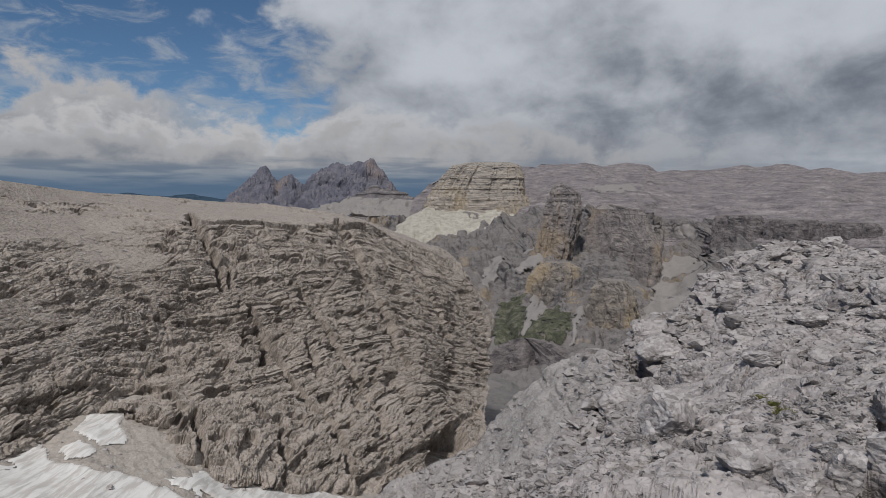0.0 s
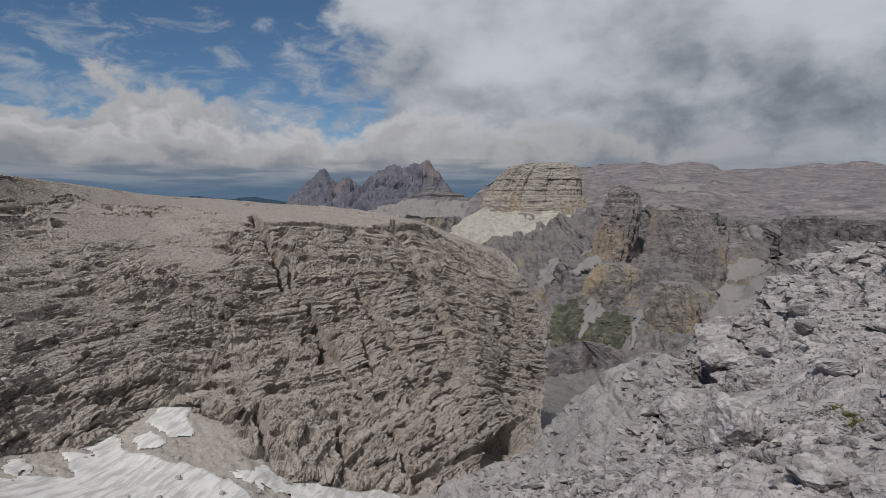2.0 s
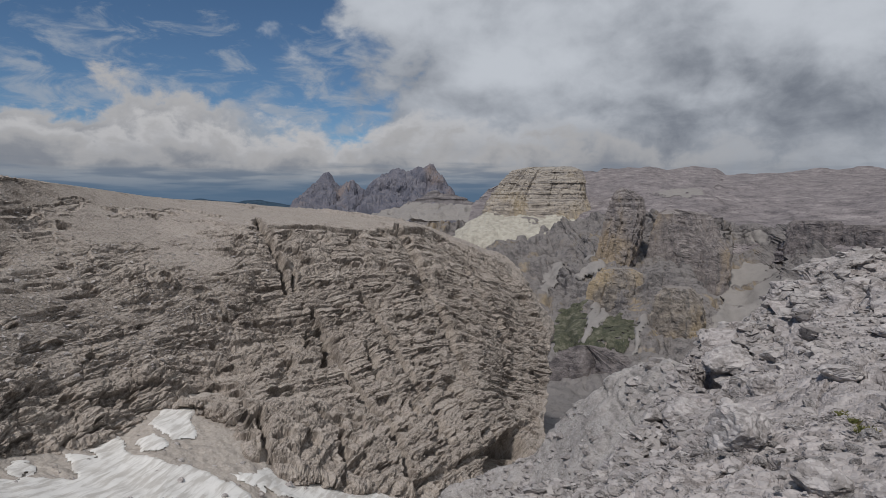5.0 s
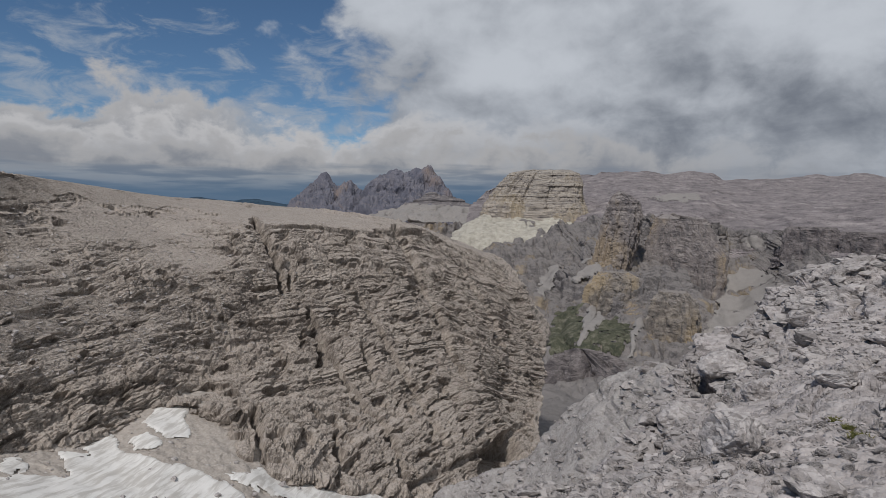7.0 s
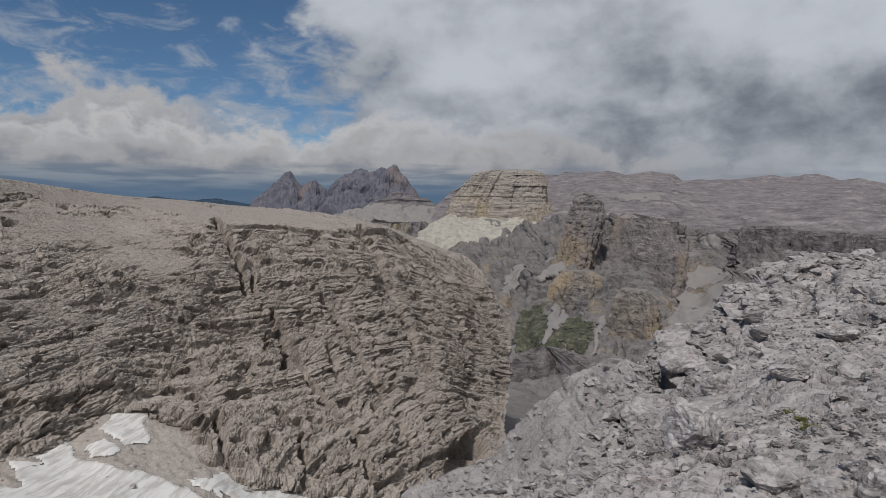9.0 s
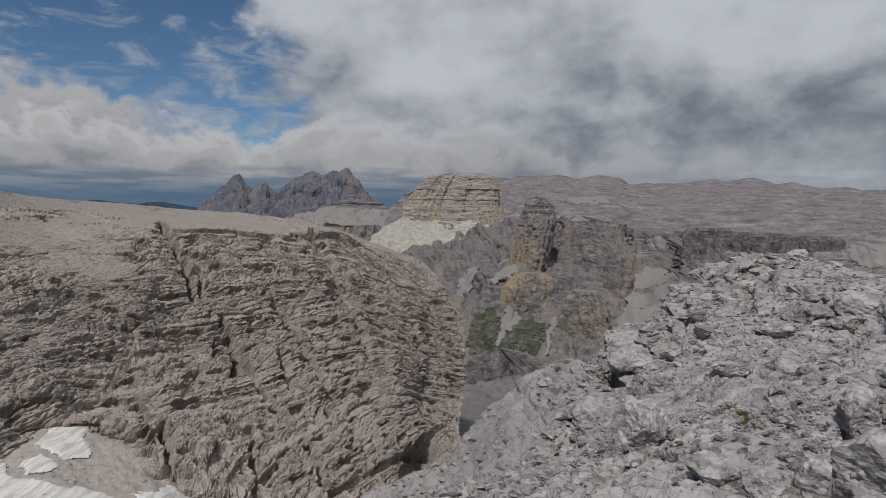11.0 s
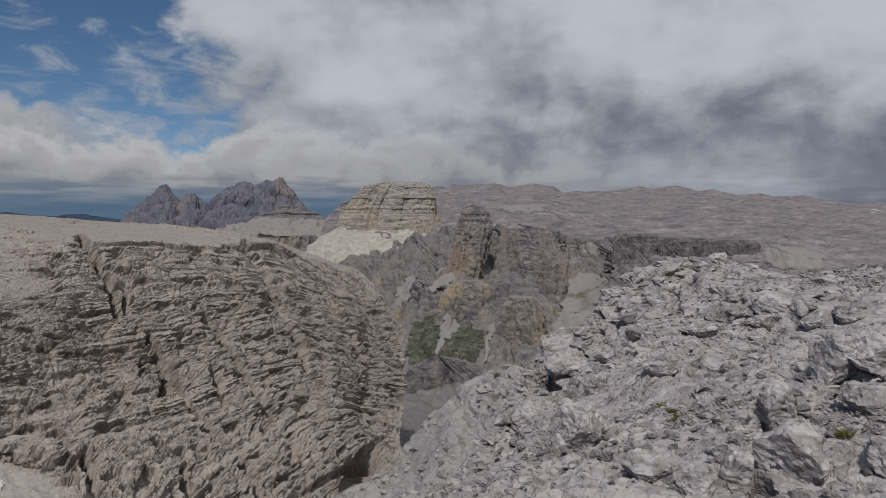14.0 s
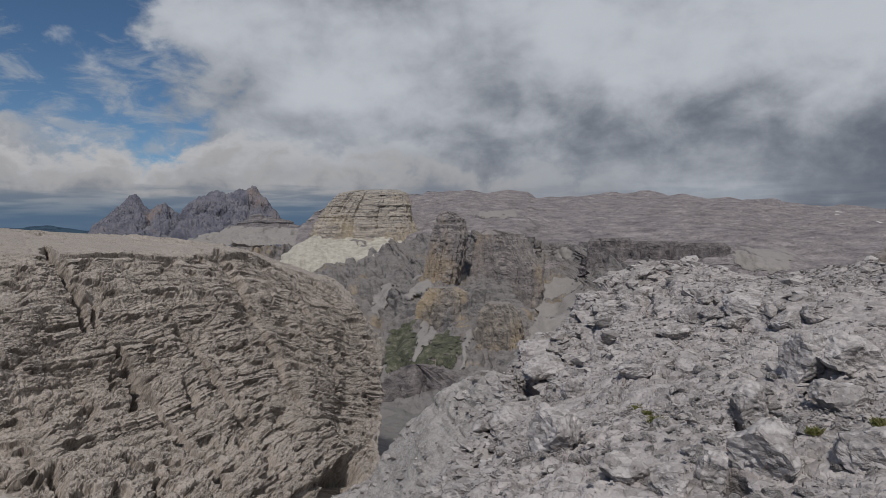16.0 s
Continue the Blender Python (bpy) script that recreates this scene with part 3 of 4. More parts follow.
p[..., 2] += 0.35 * fbm(p / 6, 4, 21) + 0.16 * fbm(p / 0.9, 3, 22)
bowl = p
sheet("gorge_floor", p, gravelly, "pale gravel bowl at the foot of the wall", "gravel", "structure")

# ---- pale spur ----
SPUR = [(-13.8, -27.9, 46), (-6.5, -26.7, 42), (-2.0, -25.3, 40), (3.5, -22.4, 38), (6.2, -19.2, 38), (9.3, -17.0, 37), (12.8, -15.2, 36), (15.5, -14.3, 34), (17.7, -14.0, 30), (22.0, -12.5, 26)]
SPUR_LOW = [(-13.8, -32.6, 38), (-4.8, -31.6, 35), (3.6, -29.0, 31), (8.9, -25.3, 29), (11.4, -22.7, 29), (13.9, -20.1, 29), (16.3, -18.0, 27), (22.0, -16.0, 23)]
p = loft([moved(SPUR, 0, -6, 26), moved(SPUR, 0, -1.4, 5), SPUR, SPUR_LOW, moved(SPUR_LOW, 0, -14, -8)], 290, 180, 7, 3, (0.5, 0.8, 8, 1))
n = normals(p)
h1, j1 = blocks(p / (1.6, 1.6, 0.8), 25)
h2, j2 = blocks(p / (0.45, 0.45, 0.25), 26)
patch = np.clip(0.5 + 2.2 * fbm(p / 4, 3, 27), 0, 1)
d = 0.6 * fbm(p / 7, 4, 23) + patch * (0.2 * h1 - 0.14 * j1 ** 2 + 0.28 * billow(p / (2.2, 2.2, 1.0), 1, 28)) + 0.04 * h2 - 0.03 * j2
p = p + n * d[..., None]
spur_grid = p
sheet("spur", p, spur_gravel, "pale gravelly limestone spur sloping into the gorge", "slope", "structure")

# ---- near slope ----
NEAR_CREST = [(0.3, -26.7, 4.2), (5.7, -25.7, 5.0), (9.6, -23.5, 5.8), (13.0, -20.7, 7), (14.6, -17.7, 9), (16.6, -14.7, 12), (18.8, -12.6, 14.5), (21.7, -10.2, 16.5), (24.0, -8.2, 18), (26.6, -5.4, 20), (28.2, -3.9, 21), (32.2, -3.8, 21), (36.7, -4.3, 19.5), (40.9, -4.7, 18), (44.8, -4.9, 17), (47.3, -5.0, 16.5), (51.6, -5.0, 16), (56.0, -4.9, 16)]
NEAR_MID = [(0.3, -28.0, 3.8), (5.7, -27.1, 4.4), (11.3, -25.0, 5), (14.6, -21.2, 6.5), (18.4, -17.6, 8), (22.2, -14.5, 9), (27.3, -10.7, 9.8), (32.2, -10.5, 9.4), (36.7, -10.2, 9), (41.0, -9.9, 8.7), (47.3, -9.3, 8.5), (51.7, -9.2, 8.3), (56.1, -9.1, 8)]
NEAR_LOW = [(0.2, -29.3, 3.4), (5.7, -28.4, 3.6), (11.2, -25.9, 3.9), (16.8, -21.1, 4.9), (22.2, -18.0, 5.6), (27.3, -16.7, 5.6), (32.2, -15.4, 5.6), (36.8, -14.9, 5.5), (41.0, -14.4, 5.4), (47.4, -13.5, 5.3), (56.1, -12.0, 5.2)]
NEAR_FEET = [(0.2, -30.2, 3.1), (11.2, -28.6, 3.2), (16.7, -25.8, 3.4), (22.1, -25.1, 3.4), (32.2, -23.9, 3.4), (41.1, -22.4, 3.4), (47.5, -21.0, 3.3), (56.3, -18.7, 3.2)]
p = loft([moved(NEAR_CREST, 0, -12, 9), moved(NEAR_CREST, 0, -2.5, 2.5), NEAR_CREST, NEAR_MID, NEAR_LOW, NEAR_FEET, moved(NEAR_FEET, 0, -25, -1.2)], 660, 460, 7, 5, (0.4, 0.6, 10, 5, 6.5, 0.6))
n = normals(p)
az, el = angles(p)
far = np.hypot(p[..., 0], p[..., 1])
size = np.clip(far / 12, 0.28, 1.35)
fine = np.clip(1.6 - far / 7, 0, 1)
pw = p + 0.25 * np.stack([fbm(p / 1.1, 2, 32), fbm(p / 1.1, 2, 38), 0.5 * fbm(p / 1.1, 2, 39)], -1)
h1, j1 = blocks(pw / (1.5, 1.5, 0.8) + 3, 35)
h2, j2 = blocks(pw / (0.5, 0.5, 0.28), 36)
h3, j3 = blocks(p / (0.2, 0.2, 0.14), 37)
h4, j4 = blocks(p / (0.085, 0.085, 0.06), 30)
edge = np.clip(1 - (az - np.interp(el, [-26, -15, -9, -4], [10, 18, 25, 31])) / 7, 0, 1)
craggy = np.clip(0.42 + 1.9 * fbm(p / 2.3, 3, 33), 0, 1)
craggy = np.maximum(craggy, np.clip(1.3 * edge + 0.5 * fbm(p / 1.5, 2, 29), 0, 1))
lumps = 0.40 * billow(pw / (1.9, 1.9, 1.0), 1, 40) + 0.15 * billow(pw / (0.75, 0.75, 0.45), 1, 42) + 0.05 * billow(pw / (0.3, 0.3, 0.2), 1, 44)
d = 0.24 * fbm(p / 2.5, 4, 31) * size + craggy * size * (lumps + 0.17 * h1 - 0.16 * j1 ** 2 + 0.055 * h2 - 0.06 * j2 ** 2 - 0.1 * edge)
d = d + np.clip(2.2 - far / 6, 0.3, 1) * (0.016 * h3 - 0.014 * j3) + fine * (0.012 * h4 - 0.008 * j4)
# dark hollows between the crags
for a, e, wide in ((38.8, -16.2, 1.84), (37.7, -18.0, 1.19), (35.6, -21.6, 1.84), (25.4, -11.0, 1.08), (18.4, -15.0, 1.41), (28.9, -6.3, 1.41), (30.0, -8.3, 0.7), (22.5, -21.2, 1.19), (27.7, -13.7, 0.76), (42.5, -14.1, 1.3), (15.0, -17.0, 1.19), (43.7, -7.1, 0.97), (32.6, -13.8, 0.76)):
    off_az = az - a + 0.5 * wide * fbm(p / (0.04 * far[..., None] + 0.05), 2, 53)
    off_el = el - e + 0.3 * wide * fbm(p / (0.04 * far[..., None] + 0.05), 2, 55)
    d = d - 0.05 * wide * far * np.clip(2.2 - 2.2 * np.hypot(off_az / wide, off_el / (0.55 * wide)), 0, 1)
out = n * (1, 1, 0)
out /= np.linalg.norm(out, axis=-1, keepdims=True) + 1e-6
tilt = p[..., 2] - 0.10 * p[..., 0] + 0.16 * fbm(p / 2.5, 3, 48) + 0.03 * fbm(p / 0.4, 2, 50)
step = np.maximum(1.0 * edge, 0.5 * craggy) * size * (0.75 * ledges(tilt, 0.62, 34) + 1.1 * ledges(tilt, 0.22, 49)) * np.clip(0.8 + 1.1 * fbm(p / 1.6, 2, 52), 0.1, 1.4)
p = p + n * d[..., None] + out * step[..., None]
ground_near = p
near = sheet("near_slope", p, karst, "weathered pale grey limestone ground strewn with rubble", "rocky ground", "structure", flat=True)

# ---- valley wall and plateau ----
PLATEAU = [(-1.2, 1.4, 1750), (0.9, 2.6, 1800), (3.1, 3.1, 1850), (5.7, 3.2, 2000), (9.5, 3.2, 2400), (13.3, 3.3, 2600), (14.9, 2.9, 2700), (17.0, 3.0, 2800), (18.8, 3.0, 2800), (19.7, 2.4, 2800), (22.3, 2.5, 3000), (26.3, 2.3, 3200), (29.8, 2.3, 3300), (34.4, 1.8, 3400), (38.0, 1.8, 3500), (40.5, 1.2, 3400), (44.7, 1.1, 3500), (47.2, 0.8, 3500), (53.0, 0.5, 3500)]
TERRACE = [(-2.2, -0.1, 1700), (3.0, 0.7, 1700), (6.2, 0.6, 1750), (11.6, 0.8, 1600), (14.8, 0.4, 1500), (20.2, 0.2, 1650), (25.3, 0.4, 1750), (32.2, 0.3, 1800), (36.7, -0.3, 1900), (40.9, -0.6, 2200), (44.8, -0.8, 2200), (53.1, -1.1, 2200)]
RIM = [(-3.3, -2.7, 1500), (3.0, -2.3, 1400), (6.2, -2.1, 1420), (9.4, -1.6, 1350), (13.8, -0.9, 1200), (17.0, -1.2, 1150), (20.1, -2.0, 1280), (22.8, -2.6, 1270), (24.3, -1.9, 1200), (29.8, -2.0, 1150), (36.3, -2.5, 1160), (38.0, -3.2, 1200), (40.9, -3.3, 1220), (44.8, -3.8, 1220), (47.3, -4.1, 1200), (53.1, -4.3, 1200)]
p = loft([moved(PLATEAU, 0, -1.5, 300), PLATEAU, TERRACE, RIM, moved(RIM, 0, -3.0, -60)], 540, 165, 3, 3, (0.6, 2.6, 2.6, 1.2))
n = normals(p)
out = n * (1, 1, 0)
out /= np.linalg.norm(out, axis=-1, keepdims=True) + 1e-6
terrace = np.clip((35.5 - angles(p)[0]) / 3, 0, 1) * 0.55 * ledges(p[..., 2] + 9 * fbm(p / 260, 3, 43), 24, 42) + 0.6 * ledges(p[..., 2] + 4 * fbm(p / 150, 3, 45), 9, 46) + 0.5 * ledges(p[..., 2] + 2 * fbm(p / 90, 2, 48), 4.5, 40)
p = p + n * (20 * fbm(p / 230, 3, 41) + 20 * np.clip((p[..., 0] - 900) / 500, 0, 1) * fbm(p / 300, 4, 47) + 1.4 * fbm(p / 22, 3, 44) + 3 * fbm(p / (70, 70, 20), 3, 49, 0.5))[..., None] + 0.65 * out * terrace[..., None]
uplands = p
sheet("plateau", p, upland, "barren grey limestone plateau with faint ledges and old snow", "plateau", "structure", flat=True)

V1 = [(-2.3, -4.0, 1300), (1.9, -3.6, 1250), (6.2, -3.3, 1290), (8.6, -3.0, 1180), (13.7, -4.3, 1120), (16.9, -4.7, 1110), (19.6, -4.7, 1240), (22.2, -4.7, 1240), (24.3, -5.9, 1070), (29.8, -5.8, 1050)]
V2 = [(-2.0, -6.4, 1120), (5.0, -6.1, 1080), (8.5, -5.6, 1010), (13.7, -5.7, 1030), (16.9, -6.3, 1020), (20.1, -7.8, 1060), (23.8, -7.8, 1000), (29.8, -8.1, 970)]
V3 = [(-2.0, -10.2, 960), (7.1, -9.7, 930), (11.5, -9.9, 900), (14.7, -9.0, 950), (18.0, -9.0, 950), (20.1, -11.0, 930), (24.8, -11.4, 900), (29.8, -11.3, 890)]
V4 = [(-2.0, -13.8, 830), (6.0, -14.3, 800), (11.4, -13.6, 780), (14.7, -13.7, 800), (17.9, -14.1, 800), (22.2, -15.0, 780), (29.8, -14.8, 775)]
V5 = [(-2.0, -17.3, 720), (5.9, -17.5, 700), (9.2, -17.0, 690), (14.7, -16.7, 680), (29.8, -16.7, 670)]
V6 = [(-2.0, -20.7, 560), (5.8, -20.6, 560), (11.3, -20.2, 560), (29.8, -19.9, 540)]
V0 = [row for row in moved(RIM, 0, 0.1, 15) if row[0] < 31]
p = loft([V0, V1, V2, V3, V4, V5, V6, moved(V6, 0, -14, -150)], 480, 270, 5, 5, (2.5, 2.5, 3.5, 4.2, 3.2, 2.5, 1))
n = normals(p)
flute = fbm(np.stack([p[..., 0] / 38, p[..., 1] / 38, p[..., 2] / 120], -1), 4, 51, 0.5)
out = n * (1, 1, 0)
out /= np.linalg.norm(out, axis=-1, keepdims=True) + 1e-6
steep = np.clip(0.6 + 1.1 * fbm(p / 150, 3, 56), 0.15, 1)
az, el = angles(p)
calm = 1 - 0.5 * np.clip((-el - 9.3) / 1.5, 0, 1) * np.clip((13.5 - az) / 2, 0, 1)
runs = 15 * billow(p / (62, 62, 210), 2, 50) + 6 * billow(p / (21, 21, 60), 2, 59)
p = p + n * (calm * (8 * flute + 24 * fbm(p / 130, 4, 53) + 2.0 * fbm(p / 14, 3, 55) + runs))[..., None] + out * (calm * steep * (0.45 * ledges(p[..., 2] + 12 * fbm(p / 90, 3, 54), 46, 52) + 0.45 * ledges(p[..., 2] + 5 * fbm(p / 60, 2, 57), 13, 58)))[..., None]
far_wall = p
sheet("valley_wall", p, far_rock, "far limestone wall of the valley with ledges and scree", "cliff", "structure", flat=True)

GULLY = [[(2.1, -16.9, 430), (5.9, -17.0, 430), (7.8, -18.1, 420)], [(1.6, -18.9, 300), (5.9, -19.1, 300), (9.7, -19.2, 300)],
         [(0.4, -22.2, 190), (5.8, -22.5, 190), (9.6, -22.6, 190)], [(-1.8, -25.2, 125), (5.7, -25.7, 125), (10.1, -25.9, 125)], [(-3.8, -34.2, 85), (5.7, -34.7, 85), (10.1, -34.9, 85)]]
p = loft(GULLY, 90, 130, 3, 5)
p[..., 2] += 3 * fbm(p / 30, 4, 61) + 0.5 * fbm(p / 4, 3, 62)
sheet("gully_floor", p, far_rock, "grey rock and scree at the mouth of the gorge", "scree", "structure")

# ---- mesa, towers and far peaks ----
mesa = tagged(new("mesa"), "banded flat-topped limestone mesa above a pale scree apron, sunlit in its colour", "mesa")
tower("summit_block", [(3.2, 2.6, 6.6), (2.9, 1.2, 7.4), (2.4, 0.6, 7.7), (1.9, 0.1, 7.8), (1.0, -0.6, 7.8), (0.2, -1.1, 7.9), (-0.7, -1.5, 8.3), (-2.2, -1.7, 8.8)], 1540, 0.9, mesa_rock, 3, 240, 170, 0.024, 6.5, mesa, 0.12, 2.2)
p = loft([[(-4.3, -2.9, 1400), (-2.3, -1.4, 1430), (-1.4, -1.0, 1450), (3.0, -1.3, 1450), (5.7, -0.8, 1460), (7.3, -1.9, 1450), (9.4, -2.7, 1420)],
          [(-4.8, -3.4, 1300), (-1.3, -3.1, 1290), (2.9, -3.1, 1290), (7.2, -3.0, 1290), (9.4, -3.2, 1290)], [(-4.8, -5.4, 1240), (-1.3, -6.1, 1230), (2.9, -6.1, 1210), (7.2, -5.0, 1240), (9.4, -4.2, 1260)]], 220, 120, 3, 3)
n = normals(p)
p = p + n * (5 * fbm(np.stack([p[..., 0] / 60, p[..., 1] / 60, p[..., 2] / 300], -1), 3, 66, 0.45) + 6.5 * billow(np.stack([p[..., 0] / 24, p[..., 1] / 60, p[..., 2] / 900], -1), 2, 67) + 1.2 * fbm(p / 9, 2, 63))[..., None]
sheet("scree_apron", p, scree, "pale scree apron, sunlit in its colour", "", "", mesa)

tagged(tower("rock_pillar", [(1.3, 10.85, 11.2), (0.95, 10.4, 12.0), (0.4, 10.15, 12.8), (-0.8, 9.7, 13.05), (-2.4, 9.3, 13.05), (-4.0, 9.05, 12.7), (-5.8, 8.7, 12.3), (-10, 8.4, 12.5)], 1060, 0.8, tower_rock, 11, 190, 140, 0.04, 6.0), "tall tawny limestone pillar standing out of the valley wall", "rock pillar")
tagged(tower("rock_tower", [(-0.7, 14.9, 15.7), (-1.1, 14.4, 18.1), (-1.7, 14.1, 18.5), (-3.0, 13.7, 19.1), (-4.3, 13.4, 20.1), (-6.4, 13.3, 20.2), (-10, 13.2, 20.3)], 1110, 0.5, tower_rock, 14, 190, 120, 0.05, 6.0), "grey limestone tower beside a scree chute", "rock tower")
# the band's dark rock holds the shade of its upright faces in its colour
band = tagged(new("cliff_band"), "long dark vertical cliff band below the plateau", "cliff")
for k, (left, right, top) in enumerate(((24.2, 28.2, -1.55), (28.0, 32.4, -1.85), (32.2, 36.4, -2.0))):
    tower("cliff_face", [(top, left + 0.5, right - 0.4), (top - 0.25, left + 0.15, right - 0.1), (-2.6, left, right), (-4.2, left - 0.1, right + 0.1), (-10, left - 0.2, right + 0.2)], 1150 - 6 * (k % 2), 0.5, shaded_rock, 17 + k, 150, 70, 0.03, 5.0, band, 0.5, 0.4)
tagged(tower("rock_buttress", [(-6.1, 9.5, 12.0), (-6.5, 9.0, 12.7), (-7.5, 8.4, 13.0), (-9.3, 7.8, 12.6), (-10.4, 7.6, 12.4), (-13, 7.4, 12.4)], 962, 0.5, amber_rock, 23, 170, 90, 0.05, 6.0), "tawny stained limestone buttress above green slopes", "rock buttress")
tagged(tower("rock_buttress", [(-7.6, 14.8, 17.2), (-8.4, 14.2, 18.0), (-10.5, 13.8, 18.4), (-13.0, 13.5, 18.5), (-16, 13.3, 18.7)], 880, 0.8, amber_rock, 29, 150, 90, 0.045, 7.0), "rounded grey limestone buttress with tawny stains", "rock buttress")
# low cliff: damp and valley shadow both go into its dark colour
tagged(tower("rock_buttress", [(-13.3, 7.6, 8.4), (-13.9, 6.6, 10.4), (-14.7, 5.6, 12.4), (-15.6, 4.8, 13.3), (-17.2, 4.2, 13.9), (-21, 3.6, 14.2)], 720, 0.35, shaded_rock, 37, 230, 110, 0.16, 9.0), "dark damp limestone cliff above the valley floor, valley shadow in its colour", "rock buttress")
tagged(tower("cliff_shoulder", [(-2.1, 47.8, 53.0), (-2.9, 46.3, 53.4), (-3.7, 45.7, 53.6), (-5.4, 45.0, 54.0), (-9, 45, 54)], 1150, 0.5, tower_rock, 19, 110, 70, 0.06, 8.0), "dark grey cliff shoulder on the plateau slope", "cliff")

PEAKS = [(-19.9, -0.6), (-19.6, -0.1), (-18.9, 0.5), (-18.0, 1.3), (-17.2, 2.3), (-16.7, 2.7), (-16.3, 2.7), (-15.8, 2.1), (-15.4, 1.5), (-15.1, 1.4), (-14.6, 1.8), (-14.0, 2.1), (-13.6, 1.7), (-13.3, 1.2), (-12.9, 0.9)]
MASSIF = [(-13.6, -0.4), (-13.0, 0.8), (-12.6, 1.5), (-12.0, 2.2), (-11.3, 2.6), (-10.5, 2.9), (-9.7, 3.0), (-9.1, 2.8), (-8.5, 3.0), (-8.1, 3.2), (-7.6, 3.3), (-7.2, 3.5), (-6.8, 3.6), (-6.3, 3.3), (-5.9, 2.8), (-5.5, 2.4), (-5.1, 1.6), (-4.6, 0.9), (-4.3, 0.0), (-3.8, -1.1)]


def mountain(name, top, far, seed, label):
    sky = [(a, e, far) for a, e in top]
    half = [(a, 0.5 * e - 0.4, far - 120) for a, e in top]
    foot = [(a, -1.6, far - 500) for a, e in top]
    p = loft([[(a, e - 2, far + 250) for a, e in top], sky, half, foot, moved(foot, 0, -3, -100)], 340, 110, 1, 1, (0.5, 2, 2, 0.5))
    n = normals(p)
    below = np.clip(np.abs(np.arange(110) - 11) / 26, 0.12, 1)[:, None]
    p = p + n * (below * (30 * fbm(np.stack([p[..., 0] / 110, p[..., 1] / 110, p[..., 2] / 420], -1), 5, seed, 0.6) + 34 * billow(np.stack([p[..., 0] / 150, p[..., 1] / 150, p[..., 2] / 500], -1), 3, seed + 3)))[..., None]
    p[..., 2] += 13 * fbm(p * (1 / 45, 1 / 45, 0), 4, seed + 5, 0.62) + 10 * billow(p * (1 / 90, 1 / 90, 0), 2, seed + 9)
    return sheet(name, p, hazed_peak_rock, label, "mountain", flat=True)


mountain("mountain", PEAKS, 4400, 71, "dark twin-peaked dolomite mountain far off, violet-grey with haze")
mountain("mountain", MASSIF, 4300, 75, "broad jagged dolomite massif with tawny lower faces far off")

butte = tagged(new("butte"), "small dark-capped butte on pale scree slopes far off", "butte")
CAP = [(-10.0, -0.5, 2900), (-8.8, 0.0, 2950), (-7.9, 0.4, 2950), (-7.2, 0.8, 2950), (-6.5, 1.0, 2950), (-5.4, 0.8, 2950), (-4.6, 0.8, 2950), (-3.6, 0.5, 2950), (-2.8, 0.1, 2950), (-2.2, -0.3, 2950), (-1.8, -0.8, 2900)]
SKIRT = [(-12.2, -1.3, 2700), (-10.6, -0.8, 2800), (-8.8, -0.3, 2900), (-5.7, -0.2, 2900), (-2.2, -0.5, 2900), (-0.8, -1.6, 2800)]
HEM = [(-13.3, -2.1, 2500), (-10.0, -1.8, 2500), (-6.8, -1.9, 2500), (-3.6, -1.8, 2500), (-0.3, -2.2, 2500)]
p = loft([moved(CAP, 0, -1, 150), CAP, moved(CAP, 0, -1.0, -30)], 200, 60, 2, 1)
p = p + normals(p) * (7 * fbm(np.stack([p[..., 0] / 40, p[..., 1] / 40, p[..., 2] / 130], -1), 4, 81, 0.6) + 8 * beds(p[..., 2] / 14, 82))[..., None]
sheet("cap", p, cap_rock, "dark banded cap rock", "", "", butte)
p = loft([moved(SKIRT, 0, 0.0, 20), HEM], 200, 60, 2, 1)
p = p + normals(p) * (26 * billow(np.stack([p[..., 0] / 110, p[..., 1] / 110, p[..., 2] / 400], -1), 3, 83))[..., None]
sheet("scree_apron", p, chute, "pale scree slopes", "", "", butte)
p = loft([HEM, moved(HEM, 0, -1.4, -40), moved(HEM, 0, -5, -100)], 200, 60, 2, 1)
p = p + normals(p) * (16 * fbm(np.stack([p[..., 0] / 25, p[..., 1] / 25, p[..., 2] / 150], -1), 4, 85, 0.6))[..., None]
sheet("lower_cliff", p, far_rock, "tawny lower cliff", "", "", butte)

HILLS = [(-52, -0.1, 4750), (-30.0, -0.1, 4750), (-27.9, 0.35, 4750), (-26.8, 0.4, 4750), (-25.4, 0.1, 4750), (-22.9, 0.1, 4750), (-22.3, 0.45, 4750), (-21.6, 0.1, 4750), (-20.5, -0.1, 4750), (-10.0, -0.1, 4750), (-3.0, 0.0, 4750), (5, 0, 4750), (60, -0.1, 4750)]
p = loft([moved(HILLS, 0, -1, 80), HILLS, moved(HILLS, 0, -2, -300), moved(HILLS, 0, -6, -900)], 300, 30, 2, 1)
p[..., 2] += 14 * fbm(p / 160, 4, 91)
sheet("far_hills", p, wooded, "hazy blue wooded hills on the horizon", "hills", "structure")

# ---- ground round about ----
r = np.concatenate([np.linspace(0.0, 40, 60), np.geomspace(45, 4900, 60)])[:, None]
a = np.linspace(0, 2 * np.pi, 241)[None, :]
x, y = r * np.sin(a), r * np.cos(a)
turn = np.degrees((a + np.pi) % (2 * np.pi) - np.pi)
ahead = np.clip((np.cos(a) + 0.35) / 0.9, 0, 1) * np.clip((26 - turn) / 16, 0, 1)
deep = ahead * np.clip((r - 1.9) / 2.0, 0, 1)
